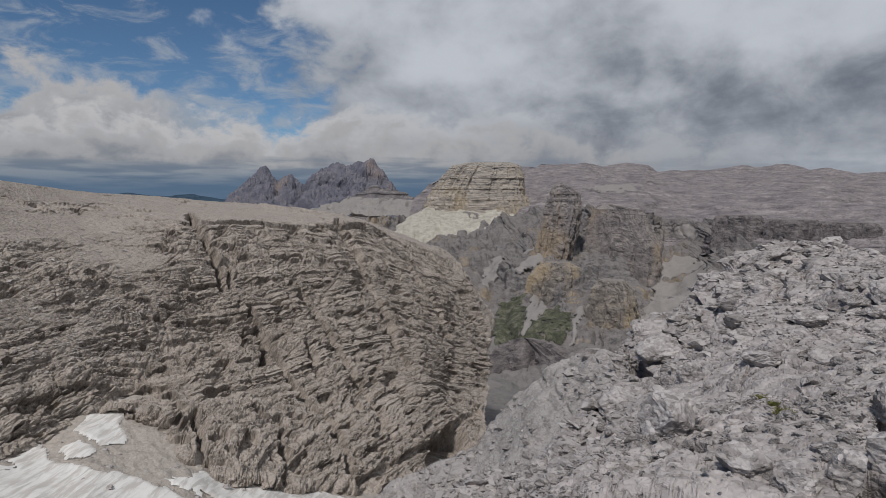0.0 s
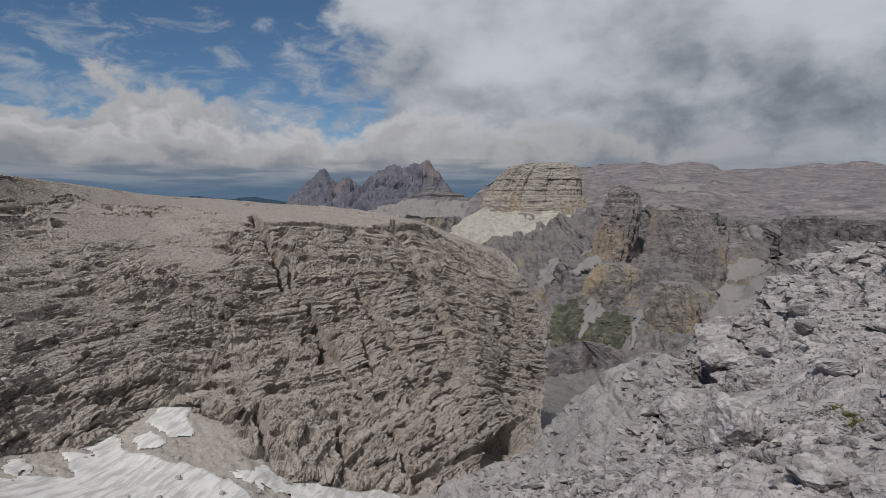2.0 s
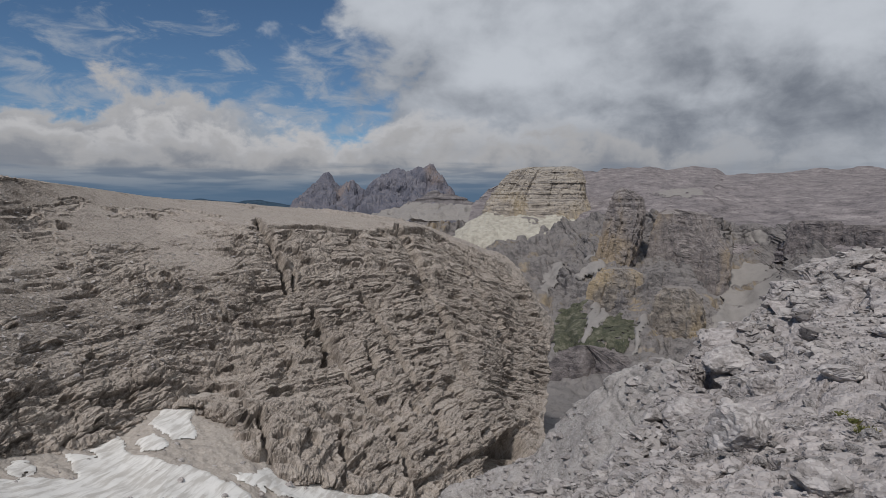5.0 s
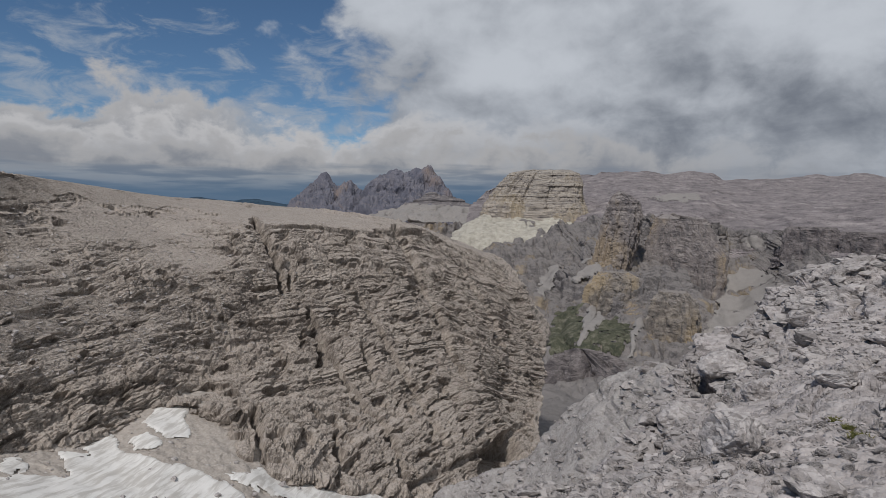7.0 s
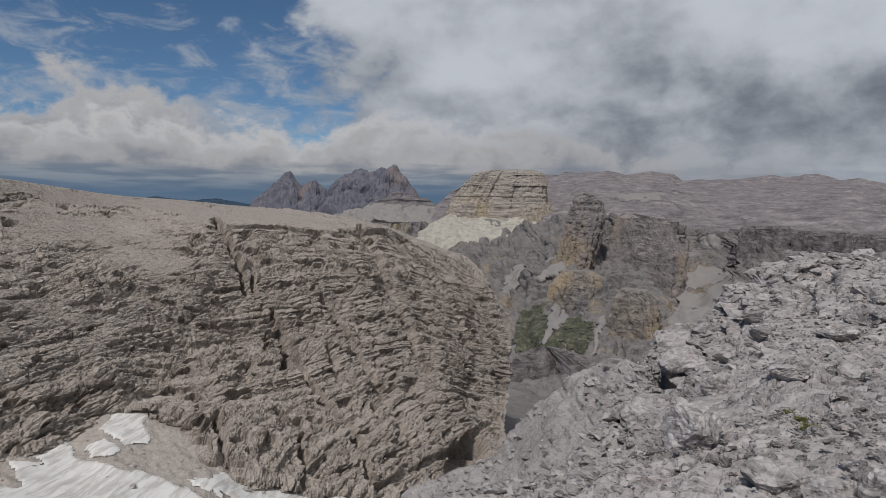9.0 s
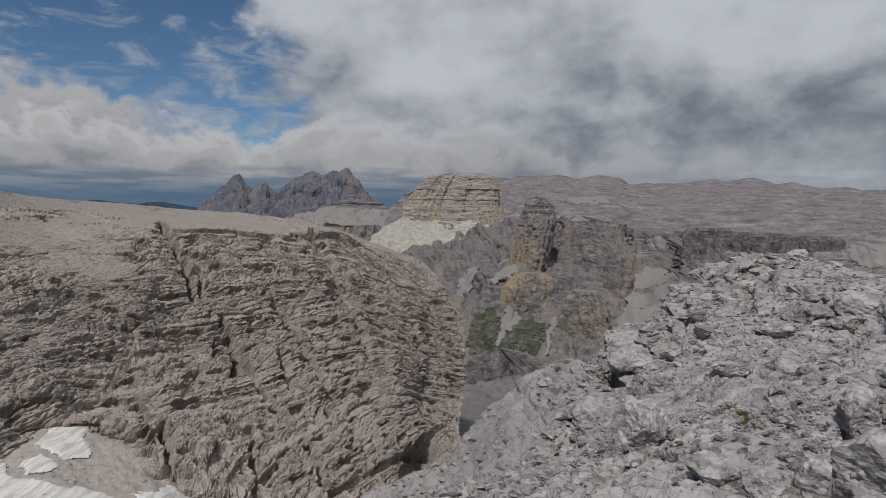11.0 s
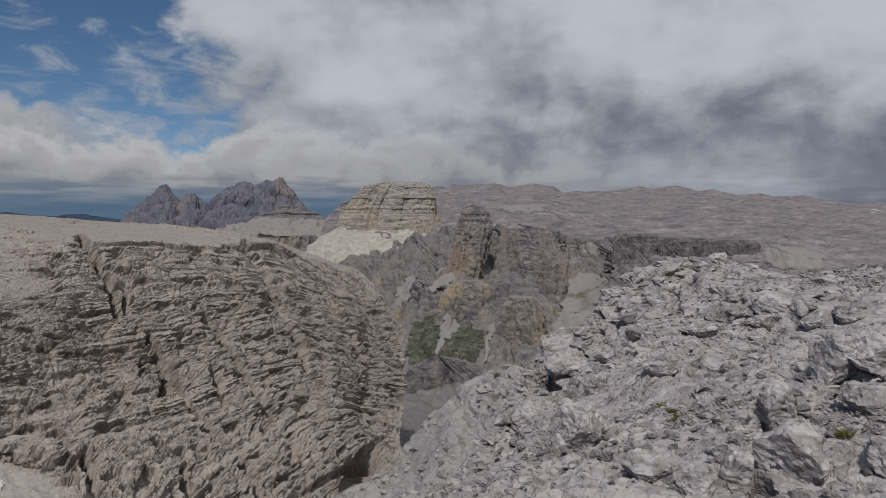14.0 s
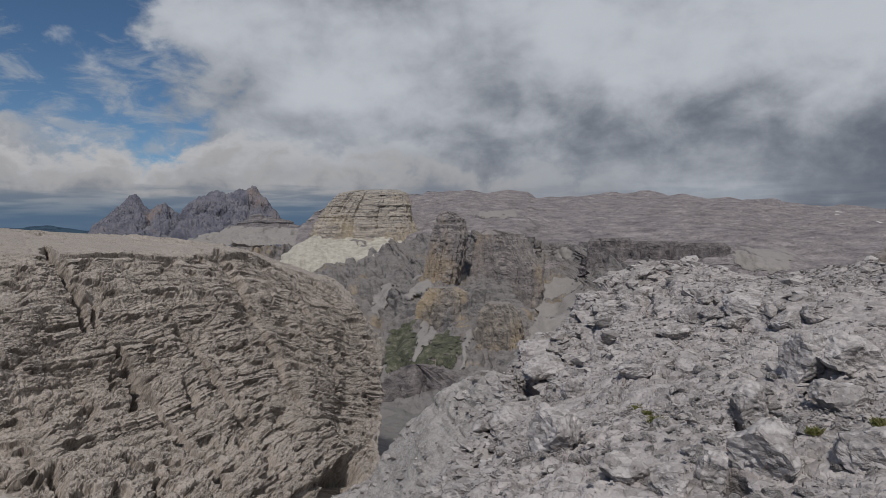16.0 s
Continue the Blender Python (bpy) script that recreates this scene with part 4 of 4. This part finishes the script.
z = -0.03 * r - deep * np.minimum(r * 1.25, 620) - 0.8 * np.clip((r - 2) / 1.5, 0, 1) * np.clip(1 - np.abs(turn - 30) / 32, 0, 1) ** 0.5 - 620 * np.clip((r - 26) / 400, 0, 1) * np.clip((95 - np.abs(turn)) / 25, 0, 1) * (1 - ahead)
p = np.stack([x, y, z], -1)
p[..., 2] += np.minimum(r * 0.03, 30) * fbm(p / np.maximum(r[..., None] * 0.2, 2), 3, 95)
sheet("ground", p, gravelly, "bare limestone ground falling to the valley floor", "ground", "structure")

# ---- snow, turf and scree lying on the land ----
for rows in (
        [(-30.9, -17.2), (-29.8, -17.5), (-29.0, -17.3), (-28.2, -17.6), (-29.2, -18.8), (-28.7, -20.3), (-29.5, -20.4), (-30.8, -19.9), (-31.7, -19.0), (-32.2, -18.7)],
        [(-33.7, -19.9), (-31.9, -19.5), (-30.9, -20.6), (-31.3, -21.1), (-33.1, -20.4)],
        [(-35.7, -19.8), (-35.0, -19.2), (-34.5, -19.9), (-34.2, -20.7), (-31.4, -21.9), (-28.6, -23.0), (-26.3, -24.3), (-24.3, -25.5), (-23.3, -26.5), (-31.1, -27.5), (-39.5, -26.0), (-47.0, -24.0), (-47.0, -20.3), (-45.1, -19.9), (-42.4, -21.0), (-40.2, -21.4), (-37.8, -22.0), (-38.2, -21.2), (-38.6, -19.8), (-37.3, -20.3), (-36.6, -20.9), (-35.9, -20.9), (-36.9, -20.0)],
        [(-42.6, -20.1), (-41.6, -19.7), (-40.8, -20.2), (-41.0, -20.8), (-42.0, -20.8)],
        [(-26.2, -23.5), (-24.3, -24.0), (-22.7, -23.8), (-21.2, -24.4), (-20.1, -24.0), (-18.6, -24.7), (-16.4, -25.4), (-15.9, -25.1), (-13.7, -26.1), (-11.5, -26.7), (-9.3, -27.4), (-18.1, -27.9), (-21.2, -25.9), (-24.3, -24.6)]):
    cover_patch("snow_patch", bowl, rows, 0.22, snow, 0.22, 0.9, 101, "old dirty-white snow patch with melted ragged edges on gravel", "snow patch")

for rows, sheet_of in (
        ([(5.7, -10.3), (6.4, -9.8), (8.3, -9.4), (8.3, -10.8), (7.6, -12.6), (6.5, -13.4), (5.2, -14.0), (4.8, -12.8), (5.1, -11.4)], far_wall), ([(6.9, -13.8), (8.1, -12.5), (9.6, -11.6), (10.5, -10.8), (11.8, -10.3), (12.0, -10.9), (10.9, -12.5), (9.6, -13.6), (8.3, -14.1)], far_wall), ([(10.5, -13.2), (11.6, -11.9), (12.5, -11.4), (12.7, -12.1), (11.9, -13.1), (11.2, -13.5)], far_wall)):
    cover_patch("meadow", sheet_of, rows, 2.6, meadow, 0.75, 12.0, 111, "thin dark-green alpine turf on a steep slope", "meadow", "stuff", 5)

for k, (rows, sheet_of) in enumerate((
        ([(9.1, -10.4), (9.7, -9.9), (9.9, -10.7), (8.6, -12.3), (7.1, -13.5), (6.3, -14.2), (6.5, -13.6), (8.1, -12.2)], far_wall), ([(13.0, -10.0), (13.4, -9.7), (13.3, -11.5), (12.7, -12.8), (12.1, -14.1), (12.3, -12.9)], far_wall),
        ([(8.2, -9.4), (9.1, -8.9), (9.2, -9.7), (8.9, -11.0), (8.1, -12.3), (8.3, -10.8)], far_wall), ([(7.9, -5.9), (9.2, -4.7), (9.6, -5.9), (8.5, -6.7), (6.9, -7.5), (7.2, -6.8)], far_wall), ([(3.8, -8.5), (4.2, -7.5), (5.1, -5.9), (5.8, -4.8), (5.6, -6.4), (4.4, -8.8)], far_wall),
        ([(19.6, -9.2), (19.3, -8.1), (19.9, -6.7), (20.9, -5.1), (21.7, -4.5), (22.5, -5.1), (22.8, -5.9), (23.8, -6.1), (25.3, -6.7), (22.7, -8.8), (21.1, -10.9), (19.5, -13.0), (18.2, -14.1), (17.3, -13.7), (18.5, -12.3), (19.0, -10.5)], far_wall),
        ([(21.3, -2.4), (22.4, -2.1), (23.3, -2.8), (22.7, -3.6), (21.7, -3.2)], far_wall), ([(11.6, 1.3), (14.3, 1.3), (17.0, 1.1), (18.6, 0.7), (15.9, 0.5), (13.2, 0.8)], uplands),
        ([(36.6, -2.6), (38.8, -2.5), (41.1, -2.9), (40.3, -4.2), (37.1, -4.3)], uplands), ([(36.6, -3.1), (38.8, -2.9), (41.1, -3.3), (40.3, -4.2), (37.1, -4.3)], far_wall))):
    cover_patch("scree_fan", sheet_of, rows, 2.0 if k in (6, 7, 8) else 5.0, chute, 0.35, 18.0, 121, "pale scree chute on the valley wall", "scree", "stuff", 5 if k in (6, 7, 8) else 11)

for a, e, w, h in ((41.2, 0.6, 0.5, 0.1), (43.6, 1.0, 0.5, 0.1), (41.8, 0.9, 0.35, 0.1), (46.6, -0.4, 0.6, 0.12), (44.3, 0.4, 0.7, 0.1), (47.6, 0.3, 0.6, 0.12), (38.5, 0.1, 0.3, 0.1), (33.0, 0.4, 0.5, 0.07), (28.4, 0.3, 0.5, 0.07)):
    cover_patch("snow_patch", uplands, [(a - 0.6 * w, e - 0.6 * h), (a, e - 0.8 * h), (a + 0.6 * w, e), (a + 0.3 * w, e + 0.6 * h), (a - 0.3 * w, e + 0.6 * h)], 1.5, snow, 0.03, 40.0, 131, "small patch of old snow on the plateau", "snow patch")

# ---- boulders and stones ----
stone, q, p = material("broken_limestone")
one = q.math("ADD", q.math("MULTIPLY", q.node("ShaderNodeObjectInfo").outputs["Random"], 0.5), q.math("MULTIPLY", q.node("ShaderNodeNewGeometry").outputs["Random Per Island"], 0.5))
mark, grit = q.noise(p, 5.0, 6.0, 0.62), q.noise(p, 26.0, 4.0, 0.62)
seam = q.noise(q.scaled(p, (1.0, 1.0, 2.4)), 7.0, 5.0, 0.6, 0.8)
c = q.mix(q.ramp(one, 0.1, 0.9), (0.285, 0.261, 0.249, 1), (0.50, 0.463, 0.445, 1))
c = q.mix(q.math("MULTIPLY", q.ramp(mark, 0.48, 0.66), 0.55), c, (0.205, 0.186, 0.175, 1))
c = q.mix(q.math("MULTIPLY", q.ramp(grit, 0.5, 0.68), 0.4), c, (0.50, 0.468, 0.45, 1))
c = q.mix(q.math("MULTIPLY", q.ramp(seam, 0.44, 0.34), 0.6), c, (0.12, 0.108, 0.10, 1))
finish(q, c, 0.9, q.math("ADD", q.math("ADD", mark, q.math("MULTIPLY", grit, 0.35)), q.ramp(seam, 0.3, 0.5)), 0.035, 0.9, 0.15)

NEAR_AZ, NEAR_EL = angles(ground_near)


def near_at(az, el):
    """The place on the near slope in a direction."""
    miss = (NEAR_AZ - az) ** 2 + (NEAR_EL - el) ** 2
    miss[: miss.shape[0] // 18] = 99
    return ground_near.reshape(-1, 3)[miss.argmin()]


def boulder(name, place, size, seed, label, mat, cuts=9, sharp=0.74, turn=0.0, sunk=0.27, kind_of="boulder", level=4):
    """A rock broken along flat faces. size: its width, depth and height in metres."""
    dice = random.Random(seed)
    bm = bmesh.new()
    bmesh.ops.create_icosphere(bm, subdivisions=level, radius=1.0)
    v = np.array([w.co for w in bm.verts])
    for _ in range(cuts):
        way = np.array([dice.gauss(0, 1), dice.gauss(0, 1), dice.gauss(0, 0.8)])
        way /= np.linalg.norm(way)
        over = np.maximum(v @ way - sharp * dice.uniform(0.75, 1.1), 0)
        v = v - over[:, None] * way
    v = v * (1 + 0.06 * fbm(v * 1.7 + seed, 3, seed))[:, None]
    h, j = blocks(v * 1.9 + seed, seed)
    h2, j2 = blocks(v * 5 + seed, seed + 1)
    v = v * (1 + 0.10 * h - 0.10 * j ** 2 + 0.055 * h2 - 0.06 * j2 ** 2 + 0.03 * fbm(v * 8 + seed, 3, seed + 3, 0.5))[:, None]
    v = v / np.abs(v).max(0) * np.array(size) / 2
    v[:, 2] += size[2] * (0.5 - sunk)
    for w, co in zip(bm.verts, v):
        w.co = co
    me = bpy.data.meshes.new(name)
    bm.to_mesh(me)
    bm.free()
    me.materials.append(mat)
    ob = new(name, me)
    ob.matrix_world = Matrix.Translation(place) @ pose(0, 0, 0, dice.uniform(-14, 14), dice.uniform(-14, 14), turn)
    return tagged(ob, label, kind_of)


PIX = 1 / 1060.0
ROCKS = [
    (21.4, -20.6, 100, 80, "large angular grey limestone boulder with a dark broken face"), (23.0, -16.2, 54, 44, "pale squarish limestone block on rubble"),
    (27.0, -7.6, 26, 14, "small whitish limestone slab lying on the slope"), (29.1, -5.6, 66, 24, "flat overhanging limestone slab on the crest"),
    (36.6, -9.3, 48, 26, "tilted grey limestone slab among rubble"), (37.5, -7.8, 74, 32, "broad low grey limestone slab"), (40.6, -8.8, 46, 28, "grey tilted limestone slab"),
    (42.6, -8.2, 48, 28, "blocky grey limestone rock"), (37.2, -6.5, 62, 22, "flat pale limestone ledge rock"), (36.3, -11.0, 32, 26, "pale cube-shaped limestone rock"),
    (41.8, -12.6, 70, 84, "tall dark pitted limestone crag"), (44.2, -11.6, 110, 62, "long pitted limestone crag"), (38.3, -16.6, 66, 72, "rough knobbly limestone crag"),
    (39.4, -20.4, 120, 100, "large rough limestone crag over a dark hollow"), (31.8, -23.2, 62, 52, "rounded grey limestone block"), (34.8, -22.6, 58, 80, "upright pale limestone slab"),
    (28.3, -14.1, 70, 30, "low cracked limestone outcrop"), (32.9, -13.5, 50, 34, "grey limestone block sunk in gravel"), (27.4, -23.0, 80, 60, "knobbly limestone outcrop at the lip"),
    (31.7, -10.3, 60, 30, "low grey limestone outcrop"), (45.6, -10.9, 60, 40, "rough grey limestone rock"),
    (44.4, -14.8, 80, 50, "cracked grey limestone outcrop"), (46.5, -18.8, 110, 80, "broad pale limestone outcrop in rubble"),
    (20.4, -14.4, 90, 46, "undercut brownish limestone outcrop"), (17.4, -19.4, 90, 56, "undercut limestone outcrop on the lip")]
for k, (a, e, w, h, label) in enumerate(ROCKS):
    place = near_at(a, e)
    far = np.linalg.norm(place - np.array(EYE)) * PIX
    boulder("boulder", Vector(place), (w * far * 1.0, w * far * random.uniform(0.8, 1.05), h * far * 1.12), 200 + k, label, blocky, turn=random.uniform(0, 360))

# loose rocks of middling size, a few shapes turned about
dice = random.Random(91)
shapes = [boulder("rock", Vector((0, 0, -40 - k)), (1.0, dice.uniform(0.6, 0.95), dice.uniform(0.35, 0.7)), 500 + k, "angular grey limestone rock lying loose on rubble", blocky, 8, 0.7, 0.0, 0.3, "rock", 3) for k in range(8)]
for k in range(110):
    a = dice.uniform(17, 50)
    low = float(np.interp(a, [17, 24, 30, 55], [-15, -8.2, -4.8, -5.8]))
    place = near_at(a, dice.uniform(-23.5, low))
    far = np.linalg.norm(place - np.array(EYE)) * PIX
    size = dice.uniform(16, 34) * far
    m = Matrix.Translation(Vector(place)) @ pose(0, 0, 0, dice.uniform(-20, 20), dice.uniform(-20, 20), dice.uniform(0, 360)) @ Matrix.Scale(size, 4)
    ob = shapes[k] if k < 8 else copy_thing(shapes[k % 8], m)
    ob.matrix_world = m
    tagged(ob, "", "", "loose rocks on the near slope")
shapes = [boulder("rock", Vector((0, 0, -60 - k)), (1.0, dice.uniform(0.6, 0.95), dice.uniform(0.4, 0.7)), 520 + k, "fallen limestone rock on pale gravel", blocky, 8, 0.7, 0.0, 0.3, "rock", 3) for k in range(4)]
for k in range(40):
    place = on_bowl(dice.uniform(-45, -8), dice.uniform(-26, -20))
    m = Matrix.Translation(Vector(place)) @ pose(0, 0, 0, dice.uniform(-20, 20), dice.uniform(-20, 20), dice.uniform(0, 360)) @ Matrix.Scale(dice.uniform(0.5, 1.1), 4)
    ob = shapes[k] if k < 4 else copy_thing(shapes[k % 4], m)
    ob.matrix_world = m
    tagged(ob, "", "", "fallen rocks on the gravel")

# stones: a few shapes, broken and angular
dice = random.Random(7)
SHAPES, SLABS = [], []
for k in range(26):
    bm = bmesh.new()
    long, flat = dice.uniform(0.55, 1.0), dice.uniform(0.25, 0.6)
    for _ in range(8 if k < 14 else 18):
        way = Vector((dice.gauss(0, 1), dice.gauss(0, 1), dice.gauss(0, 1))).normalized()
        bm.verts.new((way.x * 0.5, way.y * 0.5 * long, way.z * 0.5 * flat))
    bmesh.ops.convex_hull(bm, input=bm.verts)
    bmesh.ops.delete(bm, geom=[v for v in bm.verts if not v.link_faces], context="VERTS")
    bm.verts.index_update()
    (SHAPES if k < 14 else SLABS).append((np.array([v.co for v in bm.verts]), np.array([[v.index for v in f.verts] for f in bm.faces])))
    bm.free()


def turns(count, rng, lean=0.28):
    """Random turns, mostly lying flat."""
    a, b, c = rng.uniform(0, 2 * np.pi, count), rng.normal(0, lean, count), rng.normal(0, lean, count)
    z, o = np.zeros(count), np.ones(count)
    rz = np.array([[np.cos(a), -np.sin(a), z], [np.sin(a), np.cos(a), z], [z, z, o]])
    rx = np.array([[o, z, z], [z, np.cos(b), -np.sin(b)], [z, np.sin(b), np.cos(b)]])
    ry = np.array([[np.cos(c), z, np.sin(c)], [z, o, z], [-np.sin(c), z, np.cos(c)]])
    return np.einsum("ijn,jkn,kln->nil", rz, rx, ry)


def rubble(name, places, sizes, seed, label, shapes=SHAPES, lean=0.28):
    rng = np.random.default_rng(seed)
    verts, faces, base = [], [], 0
    which = rng.integers(0, len(shapes), len(places))
    for s, (v, f) in enumerate(shapes):
        at = np.where(which == s)[0]
        r = turns(len(at), rng, lean)
        w = np.einsum("nij,vj->nvi", r, v) * sizes[at][:, None, None] + places[at][:, None, :]
        verts.append(w.reshape(-1, 3))
        faces.append((f[None] + (np.arange(len(at)) * len(v))[:, None, None]).reshape(-1, 3) + base)
        base += len(at) * len(v)
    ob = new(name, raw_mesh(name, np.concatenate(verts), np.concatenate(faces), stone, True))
    return tagged(ob, label, "rubble", "", "stuff")


def scatter(p, count, rng, weight):
    flat = weight.ravel() / weight.sum()
    at = rng.choice(flat.size, count, p=flat)
    return p.reshape(-1, 3)[at] + rng.normal(0, 0.02, (count, 3)), at


rng = np.random.default_rng(5)
far = np.hypot(ground_near[..., 0], ground_near[..., 1])
seen = (far > 2.6) & (np.arange(far.shape[0])[:, None] > far.shape[0] * 0.06)
loose = np.clip(1.25 - craggy, 0.25, 1) * np.clip(0.6 + 1.2 * fbm(ground_near / 1.4, 3, 301), 0.05, 1) * seen
places, at = scatter(ground_near, 33000, rng, loose)
reach = far.ravel()[at]
rubble("rubble", places, np.clip(rng.lognormal(-0.3, 0.6, len(at)), 0.3, 3.4) * 0.0066 * reach ** 0.93, 11, "angular pale grey limestone rubble covering the slope")
lip = np.clip(1 - (NEAR_AZ - np.interp(NEAR_EL, [-26, -15, -9, -4], [10, 18, 25, 31])) / 6, 0, 1) * seen + 0.08 * seen
places, at = scatter(ground_near, 2600, rng, (craggy ** 2 + 0.05) * np.clip(0.5 + 1.6 * fbm(ground_near / 1.1, 2, 303), 0.02, 1) * seen)
rubble("rubble", places - np.array([0, 0, 0.03]), np.clip(rng.lognormal(0, 0.5, len(at)), 0.45, 2.6) * 0.020 * far.ravel()[at], 21, "tilted slabs and angular blocks of grey limestone", SLABS, 0.22)
places, at = scatter(ground_near, 1500, rng, lip ** 2)
rubble("rubble", places, np.clip(rng.lognormal(0, 0.5, len(at)), 0.45, 2.6) * 0.017 * far.ravel()[at], 22, "stacked limestone slabs along the broken edge", SLABS, 0.16)
places, at = scatter(ground_near, 1800, rng, lip)
rubble("rubble", places, np.clip(rng.lognormal(0, 0.45, len(at)), 0.4, 2.6) * 0.0105 * far.ravel()[at] ** 0.95, 12, "broken limestone blocks along the edge of the drop")
s_el = angles(spur_grid)[1]
places, at = scatter(spur_grid, 3500, rng, np.clip(0.4 + fbm(spur_grid / 3, 3, 307), 0.05, 1) * (s_el > -32))
rubble("rubble", places, np.clip(rng.lognormal(0, 0.5, len(at)), 0.4, 5) * 0.11, 15, "small stones on the gravelly spur")
places, at = scatter(spur_grid, 420, rng, np.clip(fbm(spur_grid / 4, 3, 309), 0.01, 1) * (s_el > -32))
rubble("rubble", places, np.clip(rng.lognormal(0, 0.5, len(at)), 0.4, 3) * 0.4, 16, "weathered limestone blocks on the spur", SLABS)
places, at = scatter(bowl, 2500, rng, np.ones(bowl.shape[:2]))
rubble("rubble", places, np.clip(rng.lognormal(0, 0.6, len(at)), 0.4, 5) * 0.22, 13, "scattered stones on the gravel below the wall")
high = wall_grid[20:]
a_wall, e_wall = angles(high)
places, at = scatter(high, 6500, rng, np.clip((-a_wall - 22 + 6 * fbm(high / 9, 3, 305)) / 6, 0.02, 1) * (e_wall > -14))
rubble("rubble", places, np.clip(rng.lognormal(0, 0.55, len(at)), 0.4, 5) * 0.25, 14, "loose stones on the scree above the gorge")

# the stones nearest to the eye, one by one
meshes = [raw_mesh("stone", v, f, stone, True) for v, f in SHAPES]
close = loose * (far < 6.0) * (NEAR_AZ > 16)
places, at = scatter(ground_near, 290, rng, close)
for k, place in enumerate(places):
    ob = new("stone", meshes[k % len(meshes)])
    ob.parent = near
    s = float(np.clip(rng.lognormal(0, 0.35), 0.5, 2.2)) * 0.021 * far.ravel()[at[k]]
    ob.matrix_world = Matrix.Translation(Vector(place)) @ pose(0, 0, 0, rng.normal(0, 25), rng.normal(0, 25), rng.uniform(0, 360)) @ Matrix.Scale(s, 4)

# ---- tufts of alpine grass ----
turf, q, p = material("dry_green_turf")
c = q.mix(q.ramp(q.noise(p, 25.0, 4.0), 0.4, 0.6), (0.09, 0.10, 0.03, 1), (0.22, 0.20, 0.08, 1))
finish(q, c, 0.8)


def tuft(place, wide, seed, label):
    dice = random.Random(seed)
    verts, faces = [], []
    for _ in range(260):
        a, r = dice.uniform(0, 6.283), wide * 0.5 * math.sqrt(dice.random())
        x, y = r * math.cos(a), 0.7 * r * math.sin(a)
        b, tall, w = dice.uniform(0, 6.283), dice.uniform(0.015, 0.05), dice.uniform(0.002, 0.004)
        lean = dice.uniform(0.2, 0.9) * tall
        k = len(verts)
        verts += [(x - w * math.sin(b), y + w * math.cos(b), 0), (x + w * math.sin(b), y - w * math.cos(b), 0),
                  (x + 0.5 * lean * math.cos(b) + 0.6 * w * math.sin(b), y + 0.5 * lean * math.sin(b), 0.7 * tall), (x + lean * math.cos(b), y + lean * math.sin(b), tall)]
        faces += [(k, k + 1, k + 2), (k, k + 2, k + 3)]
    ob = new("grass_tuft", raw_mesh("grass_tuft", np.array(verts), np.array(faces), turf, True))
    ob.location = Vector(place)
    tagged(ob, label, "grass tuft")


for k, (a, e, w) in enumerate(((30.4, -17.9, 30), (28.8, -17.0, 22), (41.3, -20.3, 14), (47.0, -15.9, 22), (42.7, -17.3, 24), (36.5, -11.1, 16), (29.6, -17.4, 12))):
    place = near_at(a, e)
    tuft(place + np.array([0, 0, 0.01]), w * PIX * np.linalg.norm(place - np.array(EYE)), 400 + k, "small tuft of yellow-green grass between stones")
